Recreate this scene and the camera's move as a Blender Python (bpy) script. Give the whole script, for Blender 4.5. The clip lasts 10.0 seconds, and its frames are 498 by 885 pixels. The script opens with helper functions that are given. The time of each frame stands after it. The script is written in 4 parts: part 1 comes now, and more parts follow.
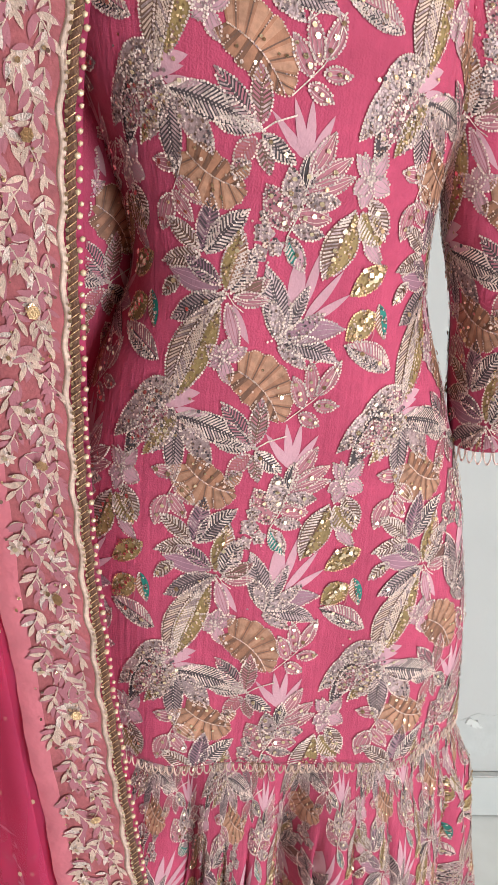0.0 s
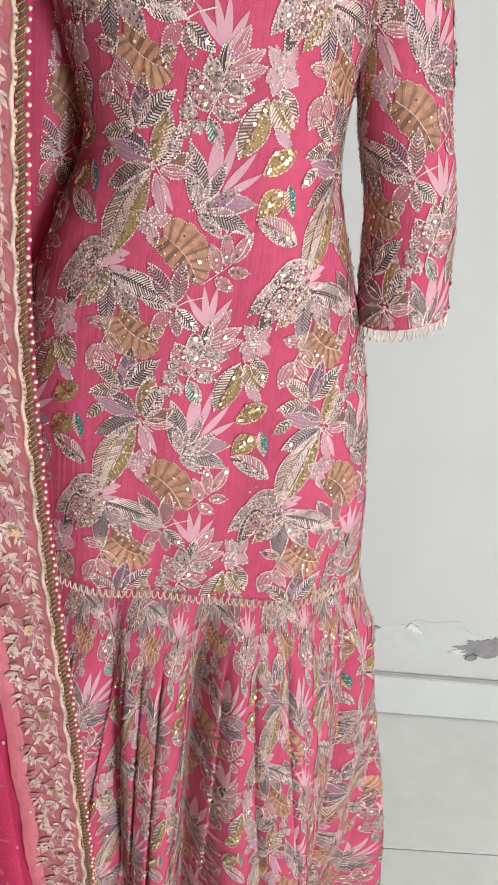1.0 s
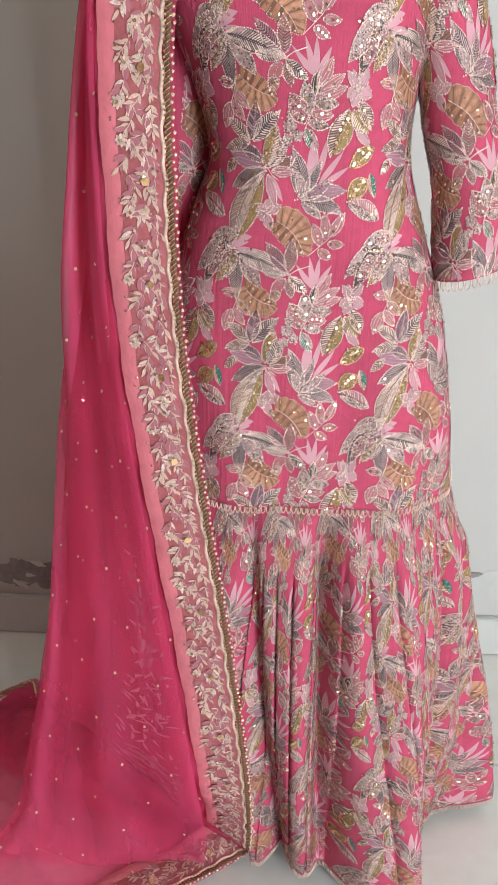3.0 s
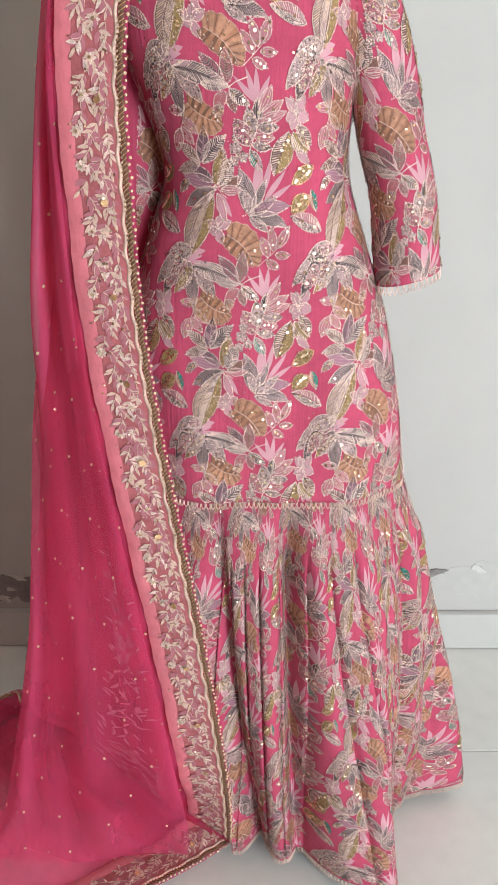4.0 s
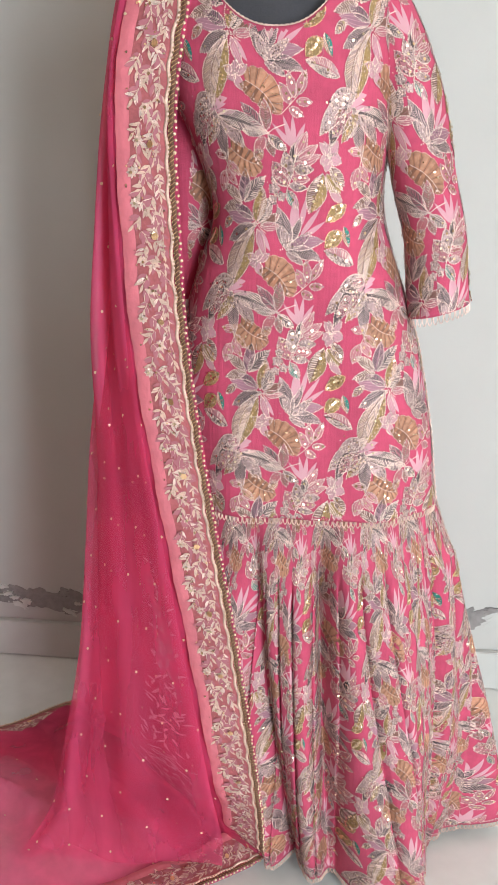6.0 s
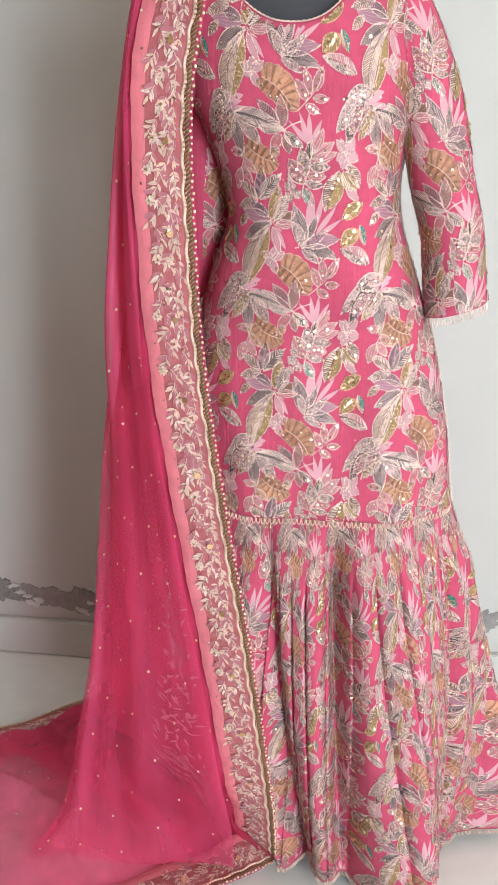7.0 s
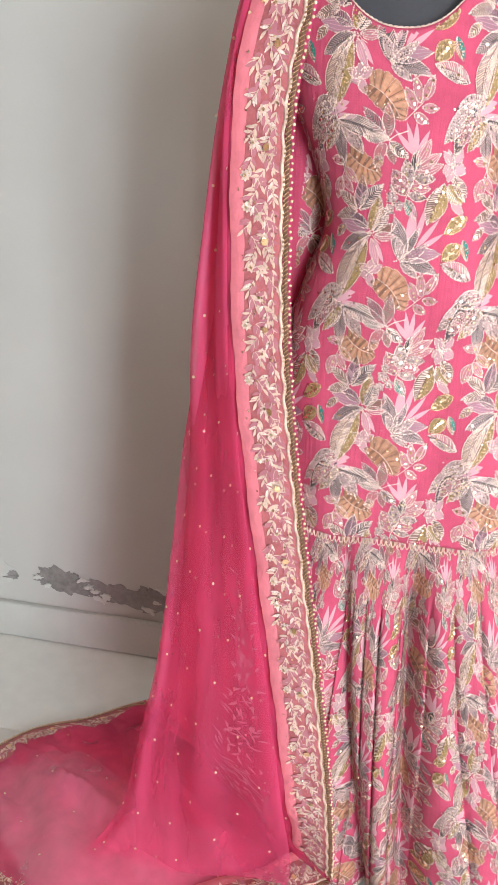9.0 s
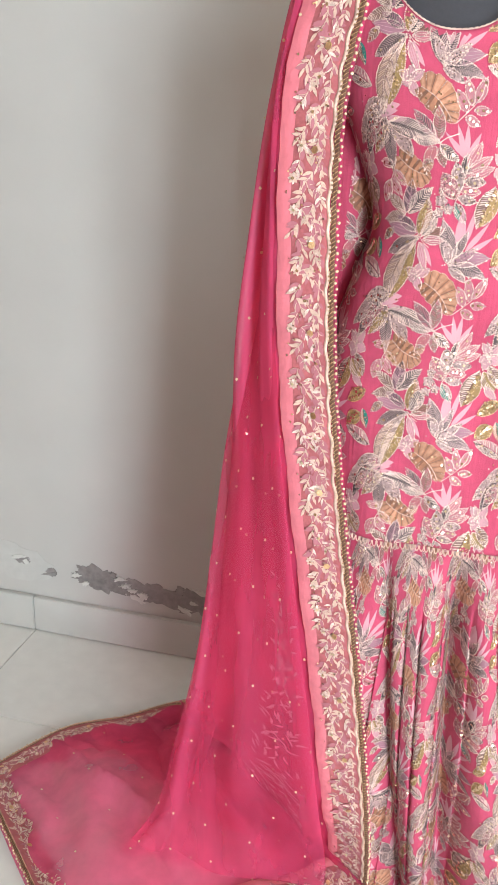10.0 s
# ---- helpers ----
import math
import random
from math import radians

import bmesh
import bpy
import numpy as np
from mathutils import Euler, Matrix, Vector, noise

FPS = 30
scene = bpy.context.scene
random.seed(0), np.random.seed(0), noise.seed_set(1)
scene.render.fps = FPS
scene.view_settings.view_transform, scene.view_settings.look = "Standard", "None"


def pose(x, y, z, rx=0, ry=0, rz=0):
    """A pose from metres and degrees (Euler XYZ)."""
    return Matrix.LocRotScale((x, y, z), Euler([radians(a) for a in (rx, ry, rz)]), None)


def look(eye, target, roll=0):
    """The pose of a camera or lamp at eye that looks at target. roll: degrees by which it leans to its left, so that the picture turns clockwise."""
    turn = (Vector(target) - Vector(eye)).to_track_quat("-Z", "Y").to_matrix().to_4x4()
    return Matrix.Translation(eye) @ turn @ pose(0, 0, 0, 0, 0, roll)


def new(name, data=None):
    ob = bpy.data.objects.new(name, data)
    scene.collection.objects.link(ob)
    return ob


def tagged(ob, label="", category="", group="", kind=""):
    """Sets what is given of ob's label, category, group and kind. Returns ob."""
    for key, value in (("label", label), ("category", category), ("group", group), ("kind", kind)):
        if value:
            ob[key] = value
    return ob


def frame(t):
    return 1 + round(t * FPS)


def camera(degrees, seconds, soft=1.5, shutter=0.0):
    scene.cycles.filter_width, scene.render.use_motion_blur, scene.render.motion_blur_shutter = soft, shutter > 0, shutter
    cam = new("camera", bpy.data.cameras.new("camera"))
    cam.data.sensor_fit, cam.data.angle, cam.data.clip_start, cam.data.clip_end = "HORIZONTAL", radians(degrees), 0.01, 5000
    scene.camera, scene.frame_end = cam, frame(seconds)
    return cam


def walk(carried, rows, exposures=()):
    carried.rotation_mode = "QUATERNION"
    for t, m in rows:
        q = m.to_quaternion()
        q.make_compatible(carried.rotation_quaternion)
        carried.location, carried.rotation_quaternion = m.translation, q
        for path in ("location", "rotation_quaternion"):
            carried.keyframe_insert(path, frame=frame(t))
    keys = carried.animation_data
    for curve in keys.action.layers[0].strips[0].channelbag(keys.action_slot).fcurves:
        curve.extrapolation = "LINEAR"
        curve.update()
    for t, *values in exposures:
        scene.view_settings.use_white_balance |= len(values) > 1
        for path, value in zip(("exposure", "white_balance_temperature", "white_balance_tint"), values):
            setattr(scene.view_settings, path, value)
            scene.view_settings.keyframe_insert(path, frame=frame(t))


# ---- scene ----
cam = camera(31.7, 10.0, soft=0.7)
PATH = [
    (0, (0.085, 0.038, 1.314), (0.284, 1.886, 0.564), 4.5),
    (0.5, (0.107, -0.025, 1.303), (0.335, 1.798, 0.507), 4.5),
    (0.8, (0.138, -0.07, 1.292), (0.319, 1.74, 0.44), 6.9),
    (1, (0.162, -0.096, 1.294), (0.34, 1.701, 0.435), 8.4),
    (1.5, (0.194, -0.164, 1.277), (0.324, 1.633, 0.41), 7.3),
    (2, (0.198, -0.207, 1.291), (0.19, 1.582, 0.397), 4.9),
    (2.5, (0.16, -0.27, 1.304), (0.111, 1.53, 0.435), 2.9),
    (2.7, (0.146, -0.305, 1.315), (0.077, 1.497, 0.451), 2.2),
    (3.8, (0.148, -0.394, 1.311), (0.143, 1.435, 0.5), -0.1),
    (4, (0.172, -0.422, 1.32), (0.16, 1.409, 0.515), 0.1),
    (4.5, (0.224, -0.483, 1.324), (0.143, 1.366, 0.565), -0.5),
    (5, (0.25, -0.507, 1.323), (0.098, 1.358, 0.616), -1.1),
    (5.5, (0.259, -0.511, 1.324), (0.045, 1.35, 0.623), -0.9),
    (5.7, (0.26, -0.508, 1.32), (0.037, 1.35, 0.614), -0.4),
    (7, (0.258, -0.498, 1.31), (-0.005, 1.356, 0.605), -0.1),
    (7.5, (0.243, -0.488, 1.313), (-0.082, 1.354, 0.606), 0.4),
    (8, (0.243, -0.489, 1.315), (-0.119, 1.347, 0.609), 0.6),
    (8.5, (0.239, -0.48, 1.318), (-0.134, 1.352, 0.61), 1.0),
    (9, (0.23, -0.469, 1.317), (-0.182, 1.356, 0.61), 1.5),
    (9.5, (0.219, -0.466, 1.317), (-0.25, 1.344, 0.607), 1.6),
    (10, (0.217, -0.468, 1.319), (-0.27, 1.338, 0.611), 1.5),
]
walk(cam, [(t, look(eye, target, roll)) for t, eye, target, roll in PATH], [(0.0, -0.08), (2.5, -0.08), (5.5, 0.05), (7.5, 0.24), (10.0, 0.47)])

# ---- light: one tall window behind the camera, sky outside ----
world = bpy.data.worlds.new("sky")
scene.world = world
world.use_nodes = True
wn = world.node_tree
sky = wn.nodes.new("ShaderNodeTexSky")
sky.sky_type, sky.sun_disc, sky.sun_elevation, sky.sun_rotation = "NISHITA", False, radians(40), radians(200)
wn.links.new(sky.outputs[0], wn.nodes["Background"].inputs[0])
wn.nodes["Background"].inputs[1].default_value = 0.12

WIN_X0, WIN_X1, WIN_Z0, WIN_Z1, BACK_Y = 1.65, 2.85, 0.06, 2.45, -2.7
lamp = bpy.data.lights.new("window_light", "AREA")
lamp.shape, lamp.size, lamp.size_y, lamp.energy = "RECTANGLE", WIN_X1 - WIN_X0, WIN_Z1 - WIN_Z0, 208
lamp.color = (0.85, 0.95, 1.0)
lamp_ob = new("window_light", lamp)
lamp_ob.matrix_world = pose((WIN_X0 + WIN_X1) / 2, BACK_Y - 0.02, (WIN_Z0 + WIN_Z1) / 2, 90, 0, 0)


# ---- materials ----
def material(name, color, rough=0.7, metal=0.0, var=0.12, scale=40.0, bump=0.2, bump_scale=400.0, spec=0.5, sheen=0.0):
    """A surface with two scales of colour change and a fine relief."""
    m = bpy.data.materials.new(name)
    m.use_nodes = True
    nt = m.node_tree
    N, L = nt.nodes, nt.links
    b = N["Principled BSDF"]
    co = N.new("ShaderNodeTexCoord")
    n1, n2 = N.new("ShaderNodeTexNoise"), N.new("ShaderNodeTexNoise")
    n1.inputs["Scale"].default_value, n2.inputs["Scale"].default_value = scale, scale * 0.12
    n1.inputs["Detail"].default_value = 6
    for n in (n1, n2):
        L.new(co.outputs["Object"], n.inputs["Vector"])
    add = N.new("ShaderNodeMath")
    add.operation = "ADD"
    L.new(n1.outputs["Fac"], add.inputs[0])
    L.new(n2.outputs["Fac"], add.inputs[1])
    rng = N.new("ShaderNodeMapRange")
    rng.inputs["From Min"].default_value, rng.inputs["From Max"].default_value = 0.6, 1.4
    rng.inputs["To Min"].default_value, rng.inputs["To Max"].default_value = 1 - var, 1 + var
    L.new(add.outputs[0], rng.inputs["Value"])
    hsv = N.new("ShaderNodeHueSaturation")
    hsv.inputs["Color"].default_value = (*color, 1)
    L.new(rng.outputs[0], hsv.inputs["Value"])
    L.new(hsv.outputs[0], b.inputs["Base Color"])
    b.inputs["Roughness"].default_value, b.inputs["Metallic"].default_value = rough, metal
    b.inputs["Specular IOR Level"].default_value = spec
    b.inputs["Sheen Weight"].default_value = sheen
    if bump:
        n3, bp = N.new("ShaderNodeTexNoise"), N.new("ShaderNodeBump")
        n3.inputs["Scale"].default_value = bump_scale
        L.new(co.outputs["Object"], n3.inputs["Vector"])
        bp.inputs["Strength"].default_value, bp.inputs["Distance"].default_value = bump, 0.002
        L.new(n3.outputs["Fac"], bp.inputs["Height"])
        L.new(bp.outputs[0], b.inputs["Normal"])
    return m


def sheer(name, color, clear):
    """Thin organza: part of the light goes straight through, the rest is scattered on both sides."""
    m = bpy.data.materials.new(name)
    m.use_nodes = True
    nt = m.node_tree
    N, L = nt.nodes, nt.links
    N.remove(N["Principled BSDF"])
    d, tl, tr, gl = N.new("ShaderNodeBsdfDiffuse"), N.new("ShaderNodeBsdfTranslucent"), N.new("ShaderNodeBsdfTransparent"), N.new("ShaderNodeBsdfGlossy")
    co, wv = N.new("ShaderNodeTexCoord"), N.new("ShaderNodeTexNoise")
    wv.inputs["Scale"].default_value = 9
    L.new(co.outputs["Object"], wv.inputs["Vector"])
    rng = N.new("ShaderNodeMapRange")
    rng.inputs["To Min"].default_value, rng.inputs["To Max"].default_value = 0.7, 1.3
    wv.inputs["Detail"].default_value = 8
    L.new(wv.outputs["Fac"], rng.inputs["Value"])
    hsv = N.new("ShaderNodeHueSaturation")
    hsv.inputs["Color"].default_value = (*color, 1)
    L.new(rng.outputs[0], hsv.inputs["Value"])
    for n in (d, tl):
        L.new(hsv.outputs[0], n.inputs["Color"])
    tr.inputs["Color"].default_value = (1.0, 0.79, 0.85, 1)
    gl.inputs["Color"].default_value, gl.inputs["Roughness"].default_value = (1, 0.5, 0.62, 1), 0.45
    m1, m2, m3 = N.new("ShaderNodeMixShader"), N.new("ShaderNodeMixShader"), N.new("ShaderNodeMixShader")
    m1.inputs[0].default_value, m2.inputs[0].default_value, m3.inputs[0].default_value = 0.35, 0.05, clear
    L.new(d.outputs[0], m1.inputs[1]), L.new(tl.outputs[0], m1.inputs[2])
    L.new(m1.outputs[0], m2.inputs[1]), L.new(gl.outputs[0], m2.inputs[2])
    L.new(m2.outputs[0], m3.inputs[1]), L.new(tr.outputs[0], m3.inputs[2])
    # the weave is drawn denser and looser in long upright streaks
    mp, streak, span = N.new("ShaderNodeMapping"), N.new("ShaderNodeTexNoise"), N.new("ShaderNodeMapRange")
    mp.inputs["Scale"].default_value = (15, 15, 2.2)
    streak.inputs["Scale"].default_value, streak.inputs["Detail"].default_value = 1, 5
    L.new(co.outputs["Object"], mp.inputs["Vector"]), L.new(mp.outputs[0], streak.inputs["Vector"])
    span.inputs["From Min"].default_value, span.inputs["From Max"].default_value = 0.3, 0.7
    span.inputs["To Min"].default_value, span.inputs["To Max"].default_value = clear - 0.13, clear + 0.13
    L.new(streak.outputs["Fac"], span.inputs["Value"])
    L.new(span.outputs[0], m3.inputs[0])
    L.new(m3.outputs[0], N["Material Output"].inputs["Surface"])
    return m


M_WALL = material("wall_paint", (0.494, 0.489, 0.472), 0.75, var=0.05, scale=6, bump=0.15, bump_scale=60)
# unseen walls: made-up warm, dark colour that tints bounced light and deepens the shade
M_BOUNCE_WALL = material("unseen_wall_bounce", (0.4, 0.28, 0.21), 0.8, var=0.05, scale=6, bump=0.15, bump_scale=60)
M_PLASTER = material("bare_plaster", (0.25, 0.235, 0.23), 0.95, var=0.35, scale=60, bump=0.6, bump_scale=200)
M_FLAKE = material("paint_flake", (0.6, 0.6, 0.575), 0.8, var=0.1, scale=30)
M_PATCH = material("limewash", (0.512, 0.513, 0.496), 0.9, var=0.08, scale=40, bump=0.3, bump_scale=90)
M_SKIRTING = material("skirting_tile", (0.52, 0.522, 0.503), 0.35, var=0.06, scale=14, bump=0.05)
M_TILE = material("floor_tile", (0.76, 0.765, 0.74), 0.25, var=0.06, scale=25, bump=0.03, bump_scale=30)
M_GROUT = material("grout", (0.2, 0.19, 0.17), 0.95, var=0.2)
# ceiling out of view, its colour lowered to cut the bounced light
M_CEIL = material("unseen_ceiling_bounce", (0.55, 0.5, 0.45), 0.8, var=0.04, scale=5)
M_FRAME = material("window_frame_paint", (0.7, 0.7, 0.68), 0.4)
M_PINK = material("pink_crepe", (0.49, 0.067, 0.132), 0.8, var=0.16, scale=90, bump=0.35, bump_scale=700, spec=0.2, sheen=0.05)
def crinkle(m):
    """Fine upright crinkles, added to the cloth's own relief."""
    N, L = m.node_tree.nodes, m.node_tree.links
    b = N["Principled BSDF"]
    co, mp, nz, bp = N.new("ShaderNodeTexCoord"), N.new("ShaderNodeMapping"), N.new("ShaderNodeTexNoise"), N.new("ShaderNodeBump")
    mp.inputs["Scale"].default_value = (220, 220, 9)
    nz.inputs["Scale"].default_value = 1
    L.new(co.outputs["Object"], mp.inputs["Vector"])
    L.new(mp.outputs[0], nz.inputs["Vector"])
    L.new(nz.outputs["Fac"], bp.inputs["Height"])
    bp.inputs["Strength"].default_value, bp.inputs["Distance"].default_value = 0.32, 0.003
    L.new(b.inputs["Normal"].links[0].from_socket, bp.inputs["Normal"])
    L.new(bp.outputs[0], b.inputs["Normal"])


crinkle(M_PINK)
M_SATIN = material("peach_satin", (0.62, 0.165, 0.205), 0.36, var=0.2, scale=38, bump=0.6, bump_scale=90, spec=0.5)
M_SHEER = sheer("magenta_organza", (0.93, 0.125, 0.295), 0.5)
M_VEIL = sheer("single_magenta_organza", (0.93, 0.125, 0.295), 0.62)
M_MANNEQUIN = material("mannequin_cloth", (0.045, 0.045, 0.055), 0.65, var=0.1, scale=200)
THREAD = {
    "pale": material("pale_pink_print", (0.59, 0.31, 0.36), 0.8, spec=0.2),
    "rose": material("rose_print", (0.46, 0.17, 0.205), 0.75, spec=0.2),
    "lilac": material("lilac_print", (0.33, 0.155, 0.205), 0.7, var=0.25),
    "slate": material("slate_print", (0.075, 0.05, 0.056), 0.7, var=0.4, scale=120),
    "silver": material("silver_thread", (0.42, 0.28, 0.28), 0.4, 0.25, var=0.6, scale=300, bump=0.6),
    "cream": material("cream_beads", (0.78, 0.59, 0.53), 0.3, 0.2, var=0.5, scale=500, bump=0.8, bump_scale=900),
    "olive": material("olive_print", (0.33, 0.21, 0.085), 0.7, var=0.3, scale=150),
    "brown": material("brown_print", (0.35, 0.152, 0.09), 0.75, var=0.55, scale=170),
    "tan": material("tan_print", (0.43, 0.212, 0.135), 0.75, var=0.5, scale=170),
    "bark": material("dark_brown_print", (0.2, 0.085, 0.05), 0.75, var=0.3, scale=80),
    "umber": material("umber_print", (0.17, 0.085, 0.06), 0.75, var=0.3, scale=150),
    "gold": material("gold_zari", (0.8, 0.52, 0.29), 0.28, 0.85, var=0.25, scale=400, bump=0.6, bump_scale=900),
    "sequin": material("gold_sequin", (0.93, 0.73, 0.5), 0.12, 0.9, var=0.1),
    "teal": material("teal_print", (0.015, 0.2, 0.16), 0.6, var=0.25),
    "antique": material("antique_lace", (0.17, 0.075, 0.045), 0.6, 0.1, var=0.4, scale=500, bump=0.8, bump_scale=700),
    "ivory": material("ivory_silk_thread", (0.68, 0.47, 0.385), 0.4, 0.1, var=0.3, scale=300, bump=0.5, bump_scale=900),
    "maroon": material("maroon_net", (0.42, 0.11, 0.122), 0.7, var=0.3, scale=200),
    "pearl": material("champagne_pearl", (0.88, 0.66, 0.45), 0.18, 0.35, var=0.1),
}
MATS = list(THREAD)


# ---- mesh helpers ----
def smooth(ob):
    for p in ob.data.polygons:
        p.use_smooth = True
    return ob


def mesh_ob(name, verts, faces, mats, parent=None, idx=None, label=""):
    me = bpy.data.meshes.new(name)
    me.from_pydata([tuple(map(float, v)) for v in verts], [], [tuple(f) for f in faces])
    for m in mats:
        me.materials.append(m)
    if idx is not None:
        me.polygons.foreach_set("material_index", np.array(idx, dtype=np.int32))
    me.update()
    ob = new(name, me)
    if parent is not None:
        ob.parent = parent
    return tagged(ob, label)


def box_mesh(x0, x1, y0, y1, z0, z1, bevel=0.0):
    bm = bmesh.new()
    bmesh.ops.create_cube(bm, size=1)
    for v in bm.verts:
        v.co = (x0 + (v.co.x + 0.5) * (x1 - x0), y0 + (v.co.y + 0.5) * (y1 - y0), z0 + (v.co.z + 0.5) * (z1 - z0))
    if bevel:
        bmesh.ops.bevel(bm, geom=bm.edges[:], offset=bevel, segments=2, affect="EDGES")
    return bm


def part(name, bm, mat, parent=None, label=""):
    me = bpy.data.meshes.new(name)
    bm.to_mesh(me)
    bm.free()
    me.materials.append(mat)
    ob = new(name, me)
    if parent is not None:
        ob.parent = parent
    return tagged(ob, label)


def empty(name, at, label, category, group="", kind=""):
    ob = new(name)
    ob.location = at
    return tagged(ob, label, category, group, kind)


def grid_faces(nu, nv):
    """Faces of a grid whose vertex (i, j) stands at i * nv + j."""
    return [(i * nv + j, (i + 1) * nv + j, (i + 1) * nv + j + 1, i * nv + j + 1) for i in range(nu - 1) for j in range(nv - 1)]


def profile(z, zs, vs):
    """A soft curve through a few values."""
    return sum(np.interp(z + d, zs, vs) for d in (-0.03, -0.015, 0, 0.015, 0.03)) / 5


def spline(points, n):
    """n points along a smooth curve through the given ones, evenly spaced."""
    p = np.array(points, dtype=float)
    p = np.vstack([2 * p[0] - p[1], p, 2 * p[-1] - p[-2]])
    out = []
    for i in range(1, len(p) - 2):
        for t in np.linspace(0, 1, 24, endpoint=False):
            a, b, c, d = p[i - 1], p[i], p[i + 1], p[i + 2]
            out.append(0.5 * (2 * b + (c - a) * t + (2 * a - 5 * b + 4 * c - d) * t * t + (3 * b - a - 3 * c + d) * t ** 3))
    out.append(p[-2])
    out = np.array(out)
    s = np.concatenate([[0], np.cumsum(np.linalg.norm(np.diff(out, axis=0), axis=1))])
    at = np.linspace(0, s[-1], n)
    return np.stack([np.interp(at, s, out[:, k]) for k in range(3)], 1), s[-1]


def unit(a):
    return a / np.maximum(np.linalg.norm(a, axis=-1, keepdims=True), 1e-9)


# ---- the room ----
WALL_Y, X0, X1, HIGH = 1.352, -2.3, 3.2, 2.8


def room():
    S = dict(kind="structure")
    tagged(part("wall_north", box_mesh(X0 - 0.12, X1 + 0.12, WALL_Y, WALL_Y + 0.12, -0.1, HIGH), M_WALL), "off-white painted wall with peeling damp patches above the skirting", "wall", **S)
    tagged(part("wall_west", box_mesh(X0 - 0.12, X0, BACK_Y, WALL_Y, -0.1, HIGH), M_BOUNCE_WALL), "unseen side wall, toned warm and dark to tint the bounced light", "wall", **S)
    tagged(part("wall_east", box_mesh(X1, X1 + 0.12, BACK_Y, WALL_Y, -0.1, HIGH), M_BOUNCE_WALL), "unseen side wall, toned warm and dark to tint the bounced light", "wall", **S)
    wall = tagged(part("wall_south", box_mesh(X0 - 0.12, WIN_X0, BACK_Y - 0.12, BACK_Y, -0.1, HIGH), M_BOUNCE_WALL), "unseen wall with a tall window, toned to warm the bounced light", "wall", **S)
    part("wall_pier", box_mesh(WIN_X1, X1 + 0.12, BACK_Y - 0.12, BACK_Y, -0.1, HIGH), M_BOUNCE_WALL, wall)
    part("wall_lintel", box_mesh(WIN_X0, WIN_X1, BACK_Y - 0.12, BACK_Y, WIN_Z1, HIGH), M_BOUNCE_WALL, wall)
    part("wall_apron", box_mesh(WIN_X0, WIN_X1, BACK_Y - 0.12, BACK_Y, -0.1, WIN_Z0), M_BOUNCE_WALL, wall)
    tagged(part("ceiling", box_mesh(X0 - 0.12, X1 + 0.12, BACK_Y - 0.12, WALL_Y + 0.12, HIGH, HIGH + 0.1), M_CEIL), "unseen ceiling, toned to dim the bounced light", "ceiling", **S)
    win = tagged(part("window_1", box_mesh(WIN_X0, WIN_X1, BACK_Y - 0.1, BACK_Y - 0.06, WIN_Z0, WIN_Z0 + 0.05), M_FRAME), "white painted window frame", "window", **S)
    for a in (WIN_X0, (WIN_X0 + WIN_X1) / 2 - 0.02, WIN_X1 - 0.05):
        part("window_frame", box_mesh(a, a + 0.05, BACK_Y - 0.1, BACK_Y - 0.06, WIN_Z0 + 0.05, WIN_Z1 - 0.05, 0.004), M_FRAME, win)
    part("window_frame", box_mesh(WIN_X0, WIN_X1, BACK_Y - 0.1, BACK_Y - 0.06, WIN_Z1 - 0.05, WIN_Z1, 0.004), M_FRAME, win)
    # skirting: long flat tiles with a small gap at the top edge
    sk = tagged(part("baseboard", box_mesh(X0, X1, WALL_Y - 0.012, WALL_Y - 0.001, 0.0, 0.012), M_GROUT), "pale glazed skirting tiles along the wall foot", "skirting", **S)
    x = X0 + 0.25
    while x < X1:
        part("skirting_tile", box_mesh(max(X0, x - 0.599), min(x, X1) - 0.0008, WALL_Y - 0.017, WALL_Y - 0.001, 0.002, 0.102, 0.002), M_SKIRTING, sk)
        x += 0.6
    # floor: bed and tiles
    fl = tagged(part("floor", box_mesh(X0 - 0.12, X1 + 0.12, BACK_Y - 0.12, WALL_Y + 0.12, -0.1, -0.003), M_GROUT), "pale glossy ceramic floor tiles with thin dark joints", "floor", **S)
    shared = {}
    for i in range(-3, 5):
        for j in range(-8, 2):
            ax, bx = max(X0, -0.85 + 1.2 * i), min(X1, -0.85 + 1.2 * (i + 1))
            ay, by = max(BACK_Y, 0.992 + 0.6 * (j - 1)), min(WALL_Y, 0.992 + 0.6 * j)
            if bx - ax < 0.05 or by - ay < 0.05:
                continue
            key = (round(bx - ax, 3), round(by - ay, 3))
            if key in shared:
                ob = new("tile", shared[key])
                ob.parent = fl
            else:
                ob = part("tile", box_mesh(0.001, bx - ax - 0.001, 0.001, by - ay - 0.001, -0.008, 0.0, 0.0012), M_TILE, fl)
                shared[key] = ob.data
            ob.location = (ax, ay, 0)


def ragged(cx, cz, half, high, seed, tilt=0.0, n=90, rough=0.45):
    """A ragged-edged outline on the wall, from noise round a long ellipse."""
    out = []
    for i in range(n):
        a = 2 * math.pi * i / n
        k = 1 + rough * noise.noise((3 * math.cos(a) + seed, 3 * math.sin(a), seed)) + 0.6 * rough * noise.noise((11 * math.cos(a), 11 * math.sin(a) + seed, 2.0))
        px, pz = half * k * math.cos(a), high * k * math.sin(a)
        out.append((cx + px, cz + pz + tilt * px))
    return out


